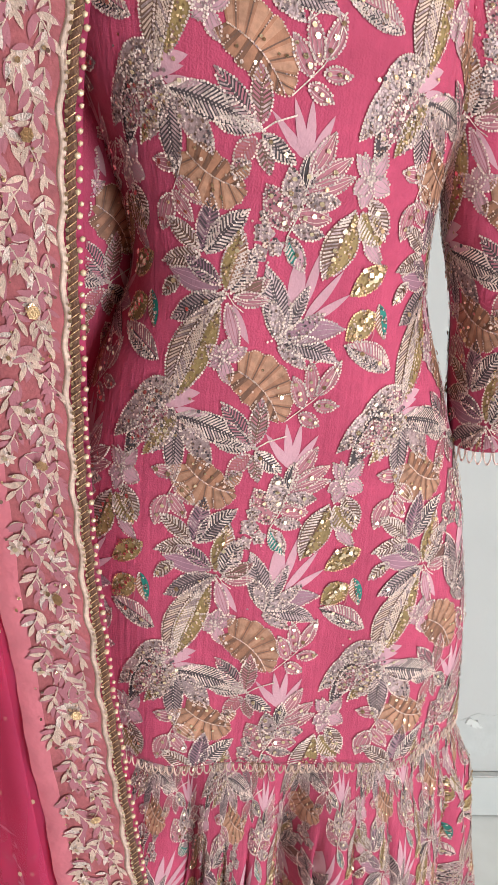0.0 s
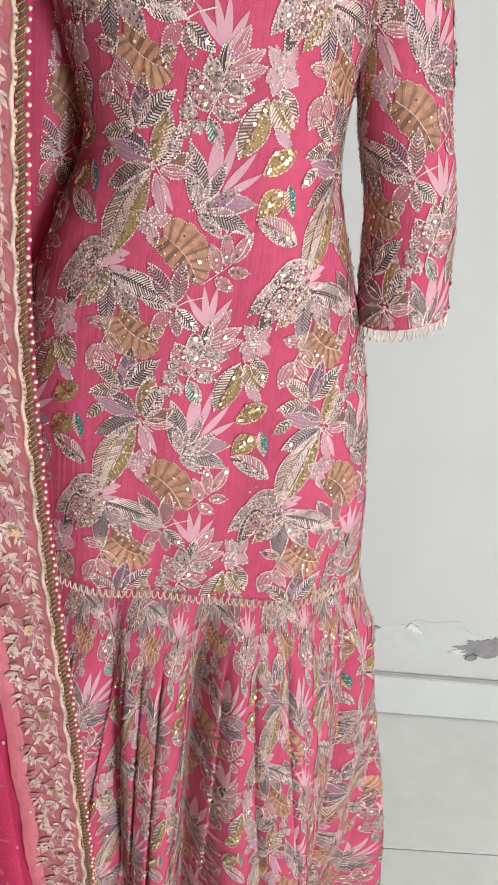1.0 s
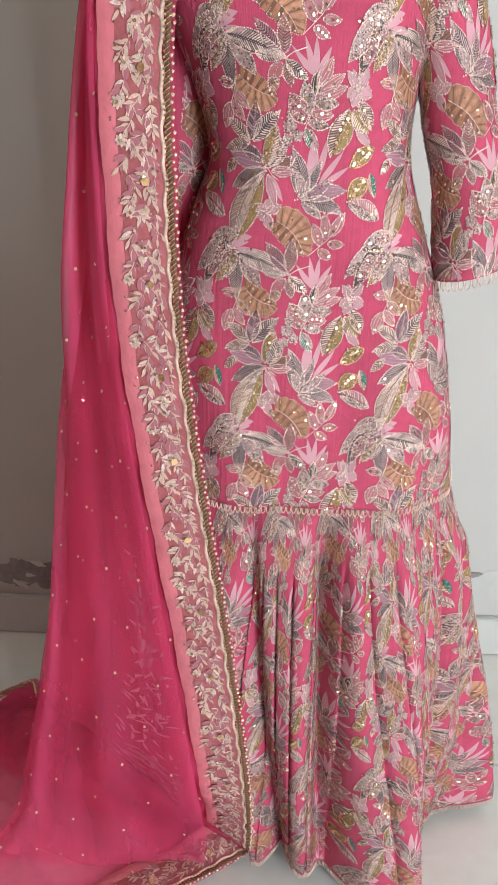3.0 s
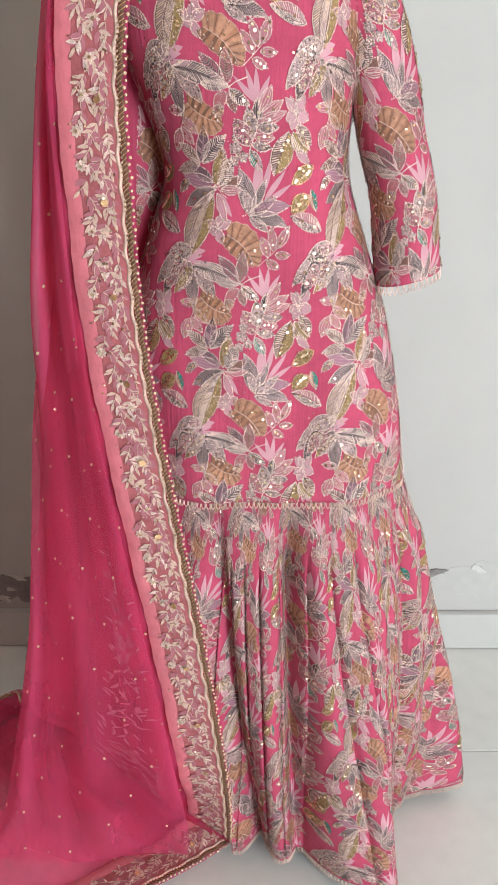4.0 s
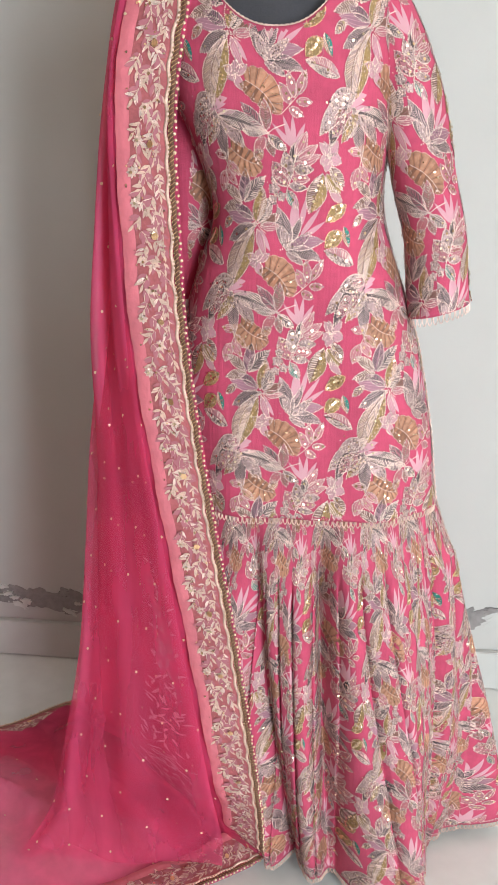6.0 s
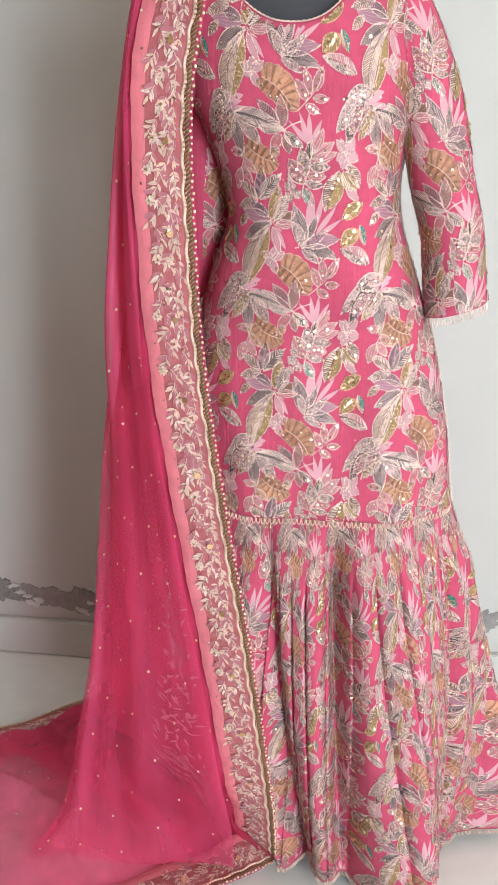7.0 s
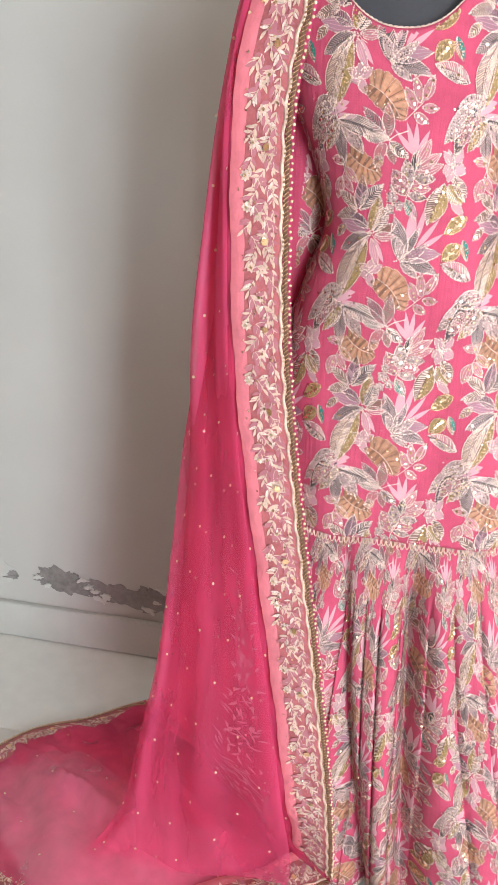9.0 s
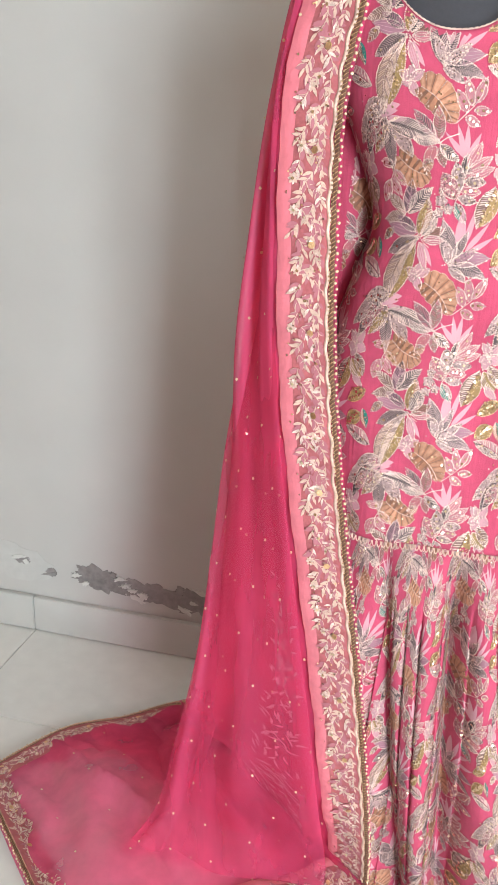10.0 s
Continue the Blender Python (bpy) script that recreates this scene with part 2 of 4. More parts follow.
def wall_scab(name, outline, mat, lift, label="", parent=None):
    bm = bmesh.new()
    y = WALL_Y - lift
    front = [bm.verts.new((x, y, z)) for x, z in outline]
    back = [bm.verts.new((x, WALL_Y, z)) for x, z in outline]
    bm.faces.new(front)
    n = len(front)
    for i in range(n):
        bm.faces.new((front[i], back[i], back[(i + 1) % n], front[(i + 1) % n]))
    bmesh.ops.recalc_face_normals(bm, faces=bm.faces)
    bmesh.ops.triangulate(bm, faces=[f for f in bm.faces if len(f.verts) > 4])
    return part(name, bm, mat, parent, label)


def peeling(at, blobs, flakes, label):
    """One damp patch: bare plaster with curled chips of paint left on it."""
    top = empty("peeling_patch", (at, WALL_Y, 0.17), label, "peeling paint", "damp patches on the wall", "structure")
    inv = Matrix.Translation((-at, -WALL_Y, -0.17))
    for k, (x, z, w, h, tilt) in enumerate(blobs):
        ob = wall_scab("bare_plaster", ragged(x, z, w, h, at * 7 + k, tilt), M_PLASTER, 0.0015 + 0.0004 * k, "", top)
        ob.matrix_parent_inverse = inv
    rnd = random.Random(int(at * 100) + 7)
    for k in range(flakes):
        x, z, w, h, tilt = blobs[k % len(blobs)]
        a = rnd.uniform(0, 6.28)
        e = rnd.choice((0.95, 1.02, 0.5))
        ob = wall_scab("paint_chip", ragged(x + e * w * math.cos(a), z + e * h * math.sin(a) + tilt * e * w * math.cos(a), rnd.uniform(0.006, 0.018), rnd.uniform(0.003, 0.008), k + at, rnd.uniform(-0.5, 0.3), 24, 0.7), M_FLAKE if rnd.random() < 0.7 else M_PLASTER, 0.003 + 0.0003 * k, "", top)
        ob.matrix_parent_inverse = inv


room()


# ---- cloth surfaces: each takes arrays and gives places ----
KZ = [0.735, 0.87, 1.0, 1.095, 1.19, 1.26, 1.33, 1.40, 1.46, 1.50, 1.54]
K_CX = [0.19, 0.182, 0.176, 0.173, 0.173, 0.166, 0.153, 0.14, 0.135, 0.135, 0.135]
K_A = [0.2, 0.197, 0.176, 0.146, 0.111, 0.126, 0.147, 0.155, 0.165, 0.15, 0.11]
K_FRONT = [0.645, 0.646, 0.645, 0.642, 0.645, 0.635, 0.622, 0.63, 0.65, 0.68, 0.72]
K_CY = 0.75
HEM_Z = 0.76


def power(v, p):
    return np.sign(v) * np.abs(v) ** p


def body_ring(theta, z, inset=0.0):
    a, b = profile(z, KZ, K_A) - inset, K_CY - profile(z, KZ, K_FRONT) - inset
    return np.stack([profile(z, KZ, K_CX) + a * power(np.sin(theta), 0.8), K_CY - b * power(np.cos(theta), 0.8), z + 0 * theta], -1)


TH = np.linspace(-math.pi, math.pi, 361)
ZROWS = np.linspace(0.73, 1.56, 84)
RING = body_ring(TH[None, :] + 0 * ZROWS[:, None], ZROWS[:, None] + 0 * TH[None, :])
ARC = np.concatenate([np.zeros((84, 1)), np.cumsum(np.linalg.norm(np.diff(RING, axis=1), axis=2), axis=1)], 1)
ARC -= ARC[:, 180:181]
SCOLS = np.linspace(-0.5, 0.5, 401)
ANGLE = np.stack([np.interp(SCOLS, ARC[i], TH) for i in range(84)])


def bilinear(table, u, v):
    """Table value at row u and column v, both as fractional indices."""
    u, v = np.clip(u, 0, table.shape[0] - 1.001), np.clip(v, 0, table.shape[1] - 1.001)
    i, j = u.astype(int), v.astype(int)
    fu, fv = u - i, v - j
    return table[i, j] * (1 - fu) * (1 - fv) + table[i + 1, j] * fu * (1 - fv) + table[i, j + 1] * (1 - fu) * fv + table[i + 1, j + 1] * fu * fv


def kameez_at(s, z):
    th = bilinear(ANGLE, (z - 0.73) / (1.56 - 0.73) * 83, (s + 0.5) * 400)
    p = body_ring(th, z)
    low = np.clip((1.25 - z) / 0.5, 0, 1)
    ripple = 0.004 * low * np.sin(s * 34 + 3 * np.sin(z * 5)) + 0.0025 * np.sin(s * 61 + z * 9) * low + 0.002 * np.sin(z * 40 + s * 25) * np.clip(1 - np.abs(z - 1.19) / 0.1, 0, 1)
    p[..., 0] += ripple * np.sin(th)
    p[..., 1] -= ripple * np.cos(th)
    return p


def kameez_top(s):
    """Height of the upper edge: a round scoop, then the shoulders."""
    k = np.abs(s - 0.012)
    return np.where(k < 0.12, 1.409 + 0.14 * (k / 0.12) ** 2.4, 1.548)


SK_TOP, SK_SEAM = 0.80, 0.665
SKIRT_TURN = 0.5


def bump_at(theta, deg, wide):
    return np.exp(-((theta - deg * math.pi / 180) / (wide * math.pi / 180)) ** 2)


def skirt_at(s, z):
    th = s / SKIRT_TURN
    t = np.clip((SK_TOP - z) / SK_TOP, 0, 1)
    cx, cy = 0.19 + 0.022 * t, 0.766 + 0.094 * t
    a, b = 0.176 + 0.168 * t ** 0.7, 0.09 + 0.116 * t ** 0.58
    m = 1 - t ** 2 * (0.42 * bump_at(th, 70, 20) + 0.22 * bump_at(th, 2, 13) + 0.66 * bump_at(th, -40, 28) + 0.55 * bump_at(th, -85, 32) - 0.14 * bump_at(th, 27, 13)) + 0.07 * t * bump_at(th, 100, 22)
    below = np.clip((SK_SEAM + 0.03 * np.clip(th, 0, 1.4) - z) / 0.05, 0, 1)
    warp = th * 44 + 2.6 * np.sin(th * 5 + 1) + 1.2 * np.sin(th * 11 + z * 3)
    crease = 0.25 - np.exp(-np.abs(np.sin(warp * 0.5)) / 0.16)
    wide = np.sin(th * 13 + 2 * np.sin(z * 4 + th * 3)) + 0.5 * np.sin(th * 23 + 1.3)
    m = m + below * ((0.12 - 0.07 * t) * crease + (0.02 + 0.05 * t) * wide)
    fold = np.clip((0.765 - z) / 0.15, 0, 1)
    m = m - fold * (0.46 * (1 - 0.75 * t * t) * bump_at(th, 9 + 2 * t, 5.0) + 0.14 * bump_at(th, -22 + 14 * t, 3.5) + 0.09 * bump_at(th, 47, 4) + 0.08 * bump_at(th, 62, 3))
    return np.stack([cx + a * m * np.sin(th), cy - b * m * np.cos(th), z + 0 * th], -1)


def skirt_hem(s):
    th = s / SKIRT_TURN
    return 0.018 + 0.012 * np.sin(th * 4 + 1) + 0.05 * bump_at(th, -38, 26)


def sleeve_at(sign):
    """Surface of a sleeve: s runs round it from its front line, t is the height."""
    def at(s, z):
        t = np.clip((1.49 - z) / 0.43, 0, 1)
        if sign > 0:
            cx, cy = profile(z, [1.06, 1.16, 1.27, 1.375, 1.44, 1.5], [0.373, 0.357, 0.333, 0.299, 0.267, 0.228]), 0.742 - 0.027 * t
        else:
            cx, cy = 0.05 - 0.038 * t ** 0.8, 0.757 + 0.025 * t
        r = 0.05 - 0.008 * t
        th = s / 0.047
        k = 1 + 0.05 * np.sin(z * 38 + th) * t + 0.04 * np.sin(2 * th + z * 17)
        zz = z + (0.012 * np.sin(th) * t * t if sign > 0 else 0)
        return np.stack([cx + r * 0.95 * k * np.sin(th), cy - r * 1.05 * k * np.cos(th), zz], -1)
    return at


def cloth_mesh(name, at, s0, s1, low, high, ns, nt, mat, parent, label=""):
    s = np.linspace(s0, s1, ns)[:, None] + np.zeros((1, nt))
    f = np.linspace(0, 1, nt)[None, :]
    lo, hi = low(s), high(s)
    z = lo + (hi - lo) * f
    ob = mesh_ob(name, at(s, z).reshape(-1, 3), grid_faces(ns, nt), [mat], parent, None, label)
    smooth(ob)
    mod = ob.modifiers.new("thickness", "SOLIDIFY")
    mod.thickness, mod.offset = 0.0015, -1
    return ob


# ---- embroidered motifs: drawn flat in metres, then laid on a cloth surface ----
class Motif:
    """Collects flat pieces (place s, t, lift h) of one embroidered motif."""

    def __init__(self, seed):
        self.v, self.f, self.m = [], [], []
        self.rnd = random.Random(seed)

    def strip(self, pts_a, pts_b, mat, h):
        base = len(self.v)
        for a, b in zip(pts_a, pts_b):
            self.v += [(a[0], a[1], h), (b[0], b[1], h)]
        for i in range(len(pts_a) - 1):
            k = base + 2 * i
            self.f.append((k, k + 1, k + 3, k + 2))
            self.m.append(MATS.index(mat))

    def line(self, pts, wide, mat, h):
        a, b = [], []
        for i, p in enumerate(pts):
            q, r = pts[max(0, i - 1)], pts[min(len(pts) - 1, i + 1)]
            dx, dy = r[0] - q[0], r[1] - q[1]
            n = math.hypot(dx, dy) or 1
            a.append((p[0] - dy / n * wide / 2, p[1] + dx / n * wide / 2))
            b.append((p[0] + dy / n * wide / 2, p[1] - dx / n * wide / 2))
        self.strip(b, a, mat, h)

    def disc(self, x, y, r, mat, h):
        base = len(self.v)
        tx, ty = self.rnd.uniform(-0.3, 0.3), self.rnd.uniform(-0.3, 0.3)
        a0 = self.rnd.uniform(0, 1)
        for i in range(6):
            a = a0 + i * math.pi / 3
            dx, dy = r * math.cos(a), r * math.sin(a)
            self.v.append((x + dx, y + dy, h + 0.5 * r + tx * dx + ty * dy))
        self.f.append(tuple(range(base, base + 6)))
        self.m.append(MATS.index(mat))

    def leaf(self, x, y, ang, length, wide, fill, stripe=None, edge="cream", bend=0.15, stripes=7, full=0.5, sequins=0, seq="sequin"):
        """A leaf from its foot at x, y; full says where it is widest."""
        ca, sa = math.cos(math.radians(ang)), math.sin(math.radians(ang))
        bend *= self.rnd.choice((-1, 1))

        def put(u, w):
            off = bend * length * u * (1 - u) + w
            return (x + ca * u * length - sa * off, y + sa * u * length + ca * off)

        def half(u):
            return wide * 0.5 * math.sin(math.pi * min(1.0, max(0.0, u ** (math.log(0.5) / math.log(full))))) ** 0.8

        length *= 1.14
        wide *= 0.88
        n = 9
        us = [i / n for i in range(n + 1)]
        left, right = [put(u, half(u)) for u in us], [put(u, -half(u)) for u in us]
        h = 0.0003 + self.rnd.uniform(0, 0.0005)
        core = [put(u, 0) for u in us]
        self.strip(right, core, fill, h)
        self.strip(core, left, fill, h)
        if stripe:
            count = int(stripes * 1.5)
            for i in range(count):
                u = (i + 0.8) / (count + 0.8)
                for sg in (1, -1):
                    p, q = put(u - 0.06, 0), put(u + 0.05, sg * half(u) * 0.9)
                    tone = stripe if i % 3 else ("umber" if stripe != "umber" else "olive")
                    self.line([p, q], 0.0006 + 0.0005 * self.rnd.random(), tone, h + 0.0003)
        if edge:
            wid = 0.0008 + 0.0004 * self.rnd.random()
            if edge == "cream" and self.rnd.random() < 0.3:
                edge = "silver"
            if edge == "gold" and self.rnd.random() < 0.6:
                edge = "cream"
            for run in (left, right):
                for i in range(n):
                    p, q = run[i], run[i + 1]
                    self.line([p, (p[0] + 0.78 * (q[0] - p[0]), p[1] + 0.78 * (q[1] - p[1]))], wid, edge, h + 0.0005)
            self.line([put(u, 0) for u in us], wid * 0.7, edge, h + 0.0006)
        if edge and edge != "umber" and wide > 0.005:
            for i in range(5):
                u = self.rnd.uniform(0.15, 0.9)
                p = put(u, self.rnd.uniform(-0.8, 0.8) * half(u))
                self.disc(p[0], p[1], self.rnd.uniform(0.0006, 0.001), ("cream", "umber", "slate", "cream", "ivory")[i % 5], h + 0.0005)
        for _ in range(sequins):
            u = self.rnd.uniform(0.15, 0.85)
            p = put(u, self.rnd.uniform(-0.7, 0.7) * half(u))
            self.disc(p[0], p[1], self.rnd.uniform(0.0011, 0.0019), seq, h + 0.0006)


TILE_W, TILE_H = 0.175, 0.2255
UNIT = 0.00045


def on_cloth(x, y):
    """From the drawing's units (x to the right, y down) to metres along and up the cloth."""
    return -0.046 + 0.4357e-3 * (x - 312) + 0.0099e-3 * (y - 316), 1.1792 + 0.0373e-3 * (x - 312) - 0.4684e-3 * (y - 316)


class Print(Motif):
    """A motif of the printed and beaded fabric, drawn in units of about half a millimetre."""

    def bead(self, x, y, r, mat, h):
        base = len(self.v)
        tx, ty, a0 = self.rnd.uniform(-0.35, 0.35), self.rnd.uniform(-0.35, 0.35), self.rnd.uniform(0, 1)
        for i in range(6):
            a = a0 + i * math.pi / 3
            dx, dy = r * math.cos(a), r * math.sin(a)
            self.v.append((x + dx, y + dy, h + UNIT * (0.6 * r + tx * dx + ty * dy)))
        self.f.append(tuple(range(base, base + 6)))
        self.m.append(MATS.index(mat))

    def stitches(self, pts, mat, h, step=4.4, r=1.9):
        """Small beads along a run of points."""
        p = np.array(pts, dtype=float)
        seg = np.concatenate([[0], np.cumsum(np.hypot(*np.diff(p, axis=0).T))])
        for d in np.arange(step * 0.5, seg[-1], step):
            self.bead(np.interp(d, seg, p[:, 0]) + self.rnd.uniform(-0.5, 0.5), np.interp(d, seg, p[:, 1]) + self.rnd.uniform(-0.5, 0.5), r * self.rnd.uniform(0.8, 1.15), mat if self.rnd.random() < 0.8 else "silver", h)

    def blade(self, x0, y0, x1, y1, wide, style, fill, second="cream", bend=0.1, full=0.45, sequins=0, edge="cream"):
        """A leaf from its foot to its tip. Styles: plain, petal, herring (slanted stitches), bead (filled with beads), split (two unlike halves)."""
        length = math.hypot(x1 - x0, y1 - y0)
        ca, sa = (x1 - x0) / length, (y1 - y0) / length
        rnd = self.rnd
        turn = math.log(0.5) / math.log(full)

        def put(u, w):
            off = bend * length * 4 * u * (1 - u) * 0.25 + w
            return (x0 + ca * u * length - sa * off, y0 + sa * u * length + ca * off)

        def half(u):
            return wide * 0.5 * math.sin(math.pi * min(1.0, max(0.0, u)) ** turn) ** 0.85

        n = 9
        us = [i / n for i in range(n + 1)]
        left, core, right = [put(u, half(u)) for u in us], [put(u, 0) for u in us], [put(u, -half(u)) for u in us]
        h = 0.0003 + rnd.uniform(0, 0.0004)
        self.strip(right, core, fill, h)
        self.strip(core, left, second if style == "split" else fill, h)
        if style == "plain":
            return
        if style in ("herring", "split"):
            tone = "cream" if style == "split" else second
            count = max(5, int(length / 5.6))
            for i in range(count):
                u = (i + 0.6) / (count + 0.6)
                for sg in ((1, -1) if style == "herring" else (1,)):
                    p, q = put(u - 0.05, sg * half(u) * 0.14), put(u + 0.05, sg * half(u + 0.05) * 0.84)
                    self.line([p, q], rnd.uniform(1.8, 2.9), tone if rnd.random() < 0.75 else "silver", h + 0.0003)
        if style in ("bead", "split"):
            tones = ("cream", "silver", "slate", "silver", "umber", "ivory") if fill != "olive" else ("olive", "gold", "umber", "ivory", "olive")
            for _ in range(int(length * wide * (0.035 if style == "bead" else 0.02))):
                u = rnd.uniform(0.06, 0.95)
                w = rnd.uniform(-0.86, 0.86 if style == "bead" else 0.0)
                p = put(u, w * half(u))
                self.bead(p[0], p[1], rnd.uniform(1.2, 2.1), rnd.choice(tones), h + 0.0003)
        if style == "petal":
            for w in (-0.55, 0.0, 0.5):
                self.line([put(u, w * half(u)) for u in us[1:]], 0.9, second, h + 0.0003)
        if edge:
            self.stitches(left, edge, h + 0.0004)
            self.stitches(right[:-1], edge, h + 0.0004)
            if style == "herring":
                self.stitches(core[1:-1], edge, h + 0.0005, 5.5, 1.2)
        for i in range(sequins):
            u = (i + rnd.uniform(0.3, 0.7)) / sequins * 0.8 + 0.1
            p = put(u, rnd.uniform(-0.25, 0.25) * half(u))
            self.bead(p[0], p[1], rnd.uniform(2.8, 4.0), "sequin", h + 0.0008)

    def spikes(self, *ends):
        """Long thin pale petals: foot, tip and width of each."""
        for x0, y0, x1, y1, wide in ends:
            self.blade(x0, y0, x1, y1, wide, "plain", "pale", bend=0.04, full=0.4)

    def thread(self, *pts, wide=1.6, mat="cream"):
        self.line(pts, wide, mat, 0.0011)

    def half_fan(self, vein, side, high, fill, other, ribs, seed_at):
        """One half of a broad leaf: ribs that fan out from the vein to a lobed rim."""
        n = ribs * 4
        rim = []
        for i in range(n + 1):
            u = i / n
            k = u * (len(vein) - 1)
            j = min(int(k), len(vein) - 2)
            x, y = (vein[j][q] + (k - j) * (vein[j + 1][q] - vein[j][q]) for q in (0, 1))
            a = math.atan2(vein[j + 1][1] - vein[j][1], vein[j + 1][0] - vein[j][0]) + side * radians(128 - 105 * u)
            r = high * (0.62 + 0.5 * math.sin(math.pi * u ** 0.85) - 0.46 * u ** 3) * (0.9 + 0.12 * abs(math.sin(math.pi * i / 4 + seed_at)))
            rim.append(((x, y), (x + r * math.cos(a), y + r * math.sin(a))))
        for i in range(n):
            (a, b), (c, e) = rim[i], rim[i + 1]
            mid = [((p[0] + q[0]) / 2, (p[1] + q[1]) / 2) for p, q in ((a, b), (c, e))]
            self.strip([a, mid[0], b], [c, mid[1], e], other if i % 4 in (1, 2) else fill, 0.0006)
            if i % 4 == 0 and i:
                self.line([a, mid[0], b], 2.2, "umber", 0.0008)
                if self.rnd.random() < (0.8 if fill == "bark" else 0.3):
                    self.stitches([mid[0], b], "ivory", 0.001, 4.2, 1.3)
        self.stitches([p[1] for p in rim], "ivory", 0.0009, 5.2, 1.5)
        return rim

    def broad(self, x0, y0, x1, y1, side, high, low):
        """A broad brown leaf with a curved pale vein, one half much larger than the other."""
        dx, dy = x1 - x0, y1 - y0
        vein = [(x0 + u * dx + side * 0.1 * dy * math.sin(math.pi * u), y0 + u * dy - side * 0.1 * dx * math.sin(math.pi * u)) for u in (0, 0.17, 0.33, 0.5, 0.67, 0.83, 1)]
        self.half_fan(vein, -side, high, "brown", "tan", 8, 0.3)
        rim = self.half_fan(vein, side, low, "bark", "brown", 6, 1.1)
        self.stitches(vein, "ivory", 0.0013, 2.6, 1.5)
        for i in range(7):
            a, b = rim[3 + 3 * i]
            u = self.rnd.uniform(0.3, 0.9)
            self.bead(a[0] + u * (b[0] - a[0]), a[1] + u * (b[1] - a[1]), self.rnd.uniform(1.6, 3.6), self.rnd.choice(("sequin", "ivory", "cream")), 0.0012)
        for _ in range(4):
            u, k = self.rnd.uniform(0.2, 0.8), self.rnd.uniform(0.5, 0.9)
            self.bead(x0 + u * dx + side * k * high * dy / 115, y0 + u * dy - side * k * high * dx / 115, self.rnd.uniform(2.2, 3.6), "sequin", 0.0012)


def star_leaf(k):
    k.blade(270, 252, 217, 210, 27, "herring", "umber")
    k.blade(272, 256, 294, 178, 34, "herring", "lilac", "slate")
    k.blade(280, 258, 346, 199, 36, "herring", "slate", bend=-0.15)
    k.blade(272, 260, 207, 273, 26, "herring", "umber")
    k.blade(302, 300, 246, 262, 26, "herring", "slate", "lilac")
    k.blade(304, 304, 220, 281, 32, "petal", "lilac", "pale", bend=-0.1)
    k.blade(240, 292, 206, 321, 21, "herring", "umber", sequins=2)
    k.blade(308, 316, 222, 353, 38, "herring", "slate", "silver", sequins=2)
    k.blade(309, 308, 334, 222, 36, "split", "olive", "brown", sequins=4)
    k.blade(318, 310, 352, 250, 36, "herring", "slate")
    k.blade(322, 316, 374, 294, 27, "petal", "umber", "rose")
    k.blade(320, 318, 376, 323, 22, "petal", "rose", "cream")
    k.thread((311, 312), (322, 328), (336, 339))
    k.blade(312, 325, 332, 396, 20, "petal", "pale", "rose")
    k.blade(320, 328, 346, 384, 14, "plain", "pale")
    for _ in range(9):
        k.bead(311 + k.rnd.uniform(-9, 9), 316 + k.rnd.uniform(-8, 8), 2.2, "cream", 0.0014)


def olive_pods(k):
    k.blade(296, 332, 224, 482, 44, "herring", "umber", "ivory", bend=0.42, full=0.55)
    k.blade(300, 338, 231, 478, 46, "split", "olive", "olive", bend=0.02, full=0.5, sequins=1)


def bead_bloom(k):
    for x, y, r in ((378, 205, 13), (372, 228, 17), (388, 248, 14), (364, 256, 14), (350, 278, 12)):
        for i in range(5):
            a = i * 1.26 + x
            k.blade(x, y, x + r * math.cos(a), y + r * math.sin(a), r * 0.9, "bead", "silver", edge=None)
        for _ in range(6):
            k.bead(x + k.rnd.uniform(-r, r), y + k.rnd.uniform(-r, r), 2, k.rnd.choice(("cream", "ivory")), 0.001)


def spiky_flower(k):
    k.spikes((420, 350, 430, 262, 25), (434, 345, 463, 260, 15), (438, 358, 496, 294, 14), (442, 364, 508, 328, 13))
    k.blade(404, 392, 379, 282, 42, "herring", "slate", "silver", bend=0.12)
    k.blade(402, 385, 388, 330, 22, "bead", "silver")
    k.blade(406, 376, 444, 312, 22, "herring", "slate", "silver")
    k.blade(404, 384, 502, 376, 36, "petal", "lilac", "silver", bend=-0.15)
    k.blade(402, 390, 470, 350, 24, "bead", "silver")
    k.blade(404, 392, 496, 424, 32, "herring", "slate", "silver", bend=-0.28)
    k.blade(400, 396, 448, 432, 20, "bead", "silver", bend=-0.1)
    k.thread((448, 430), (470, 418), (490, 426), (498, 444))
    for _ in range(22):
        k.bead(405 + k.rnd.gauss(10, 14), 384 + k.rnd.gauss(0, 10), 2.0, k.rnd.choice(("cream", "slate", "silver")), 0.0013)


def bead_sprig(k):
    k.thread((420, 520), (444, 504), (466, 488), (488, 466), (503, 432))
    for x0, y0, x1, y1, w in ((450, 500, 430, 450, 25), (462, 487, 456, 428, 22), (470, 482, 504, 430, 24), (466, 496, 506, 499, 20), (444, 508, 478, 529, 22)):
        k.blade(x0, y0, x1, y1, w, "petal", "rose", "silver", sequins=3)


def ribbed_leaf(k):
    k.broad(331, 432, 410, 524, 1, 50, 36)


def curled_leaf(k):
    k.broad(246, 590, 336, 644, -1, 49, 33)
    k.blade(318, 622, 352, 606, 30, "split", "umber", "brown", sequins=1, edge="ivory")


def small_lily(k):
    for x, y in ((283, 398), (290, 428), (322, 455), (345, 400), (318, 386)):
        k.blade(310, 418, x, y, 22, "petal", "pale", "silver")


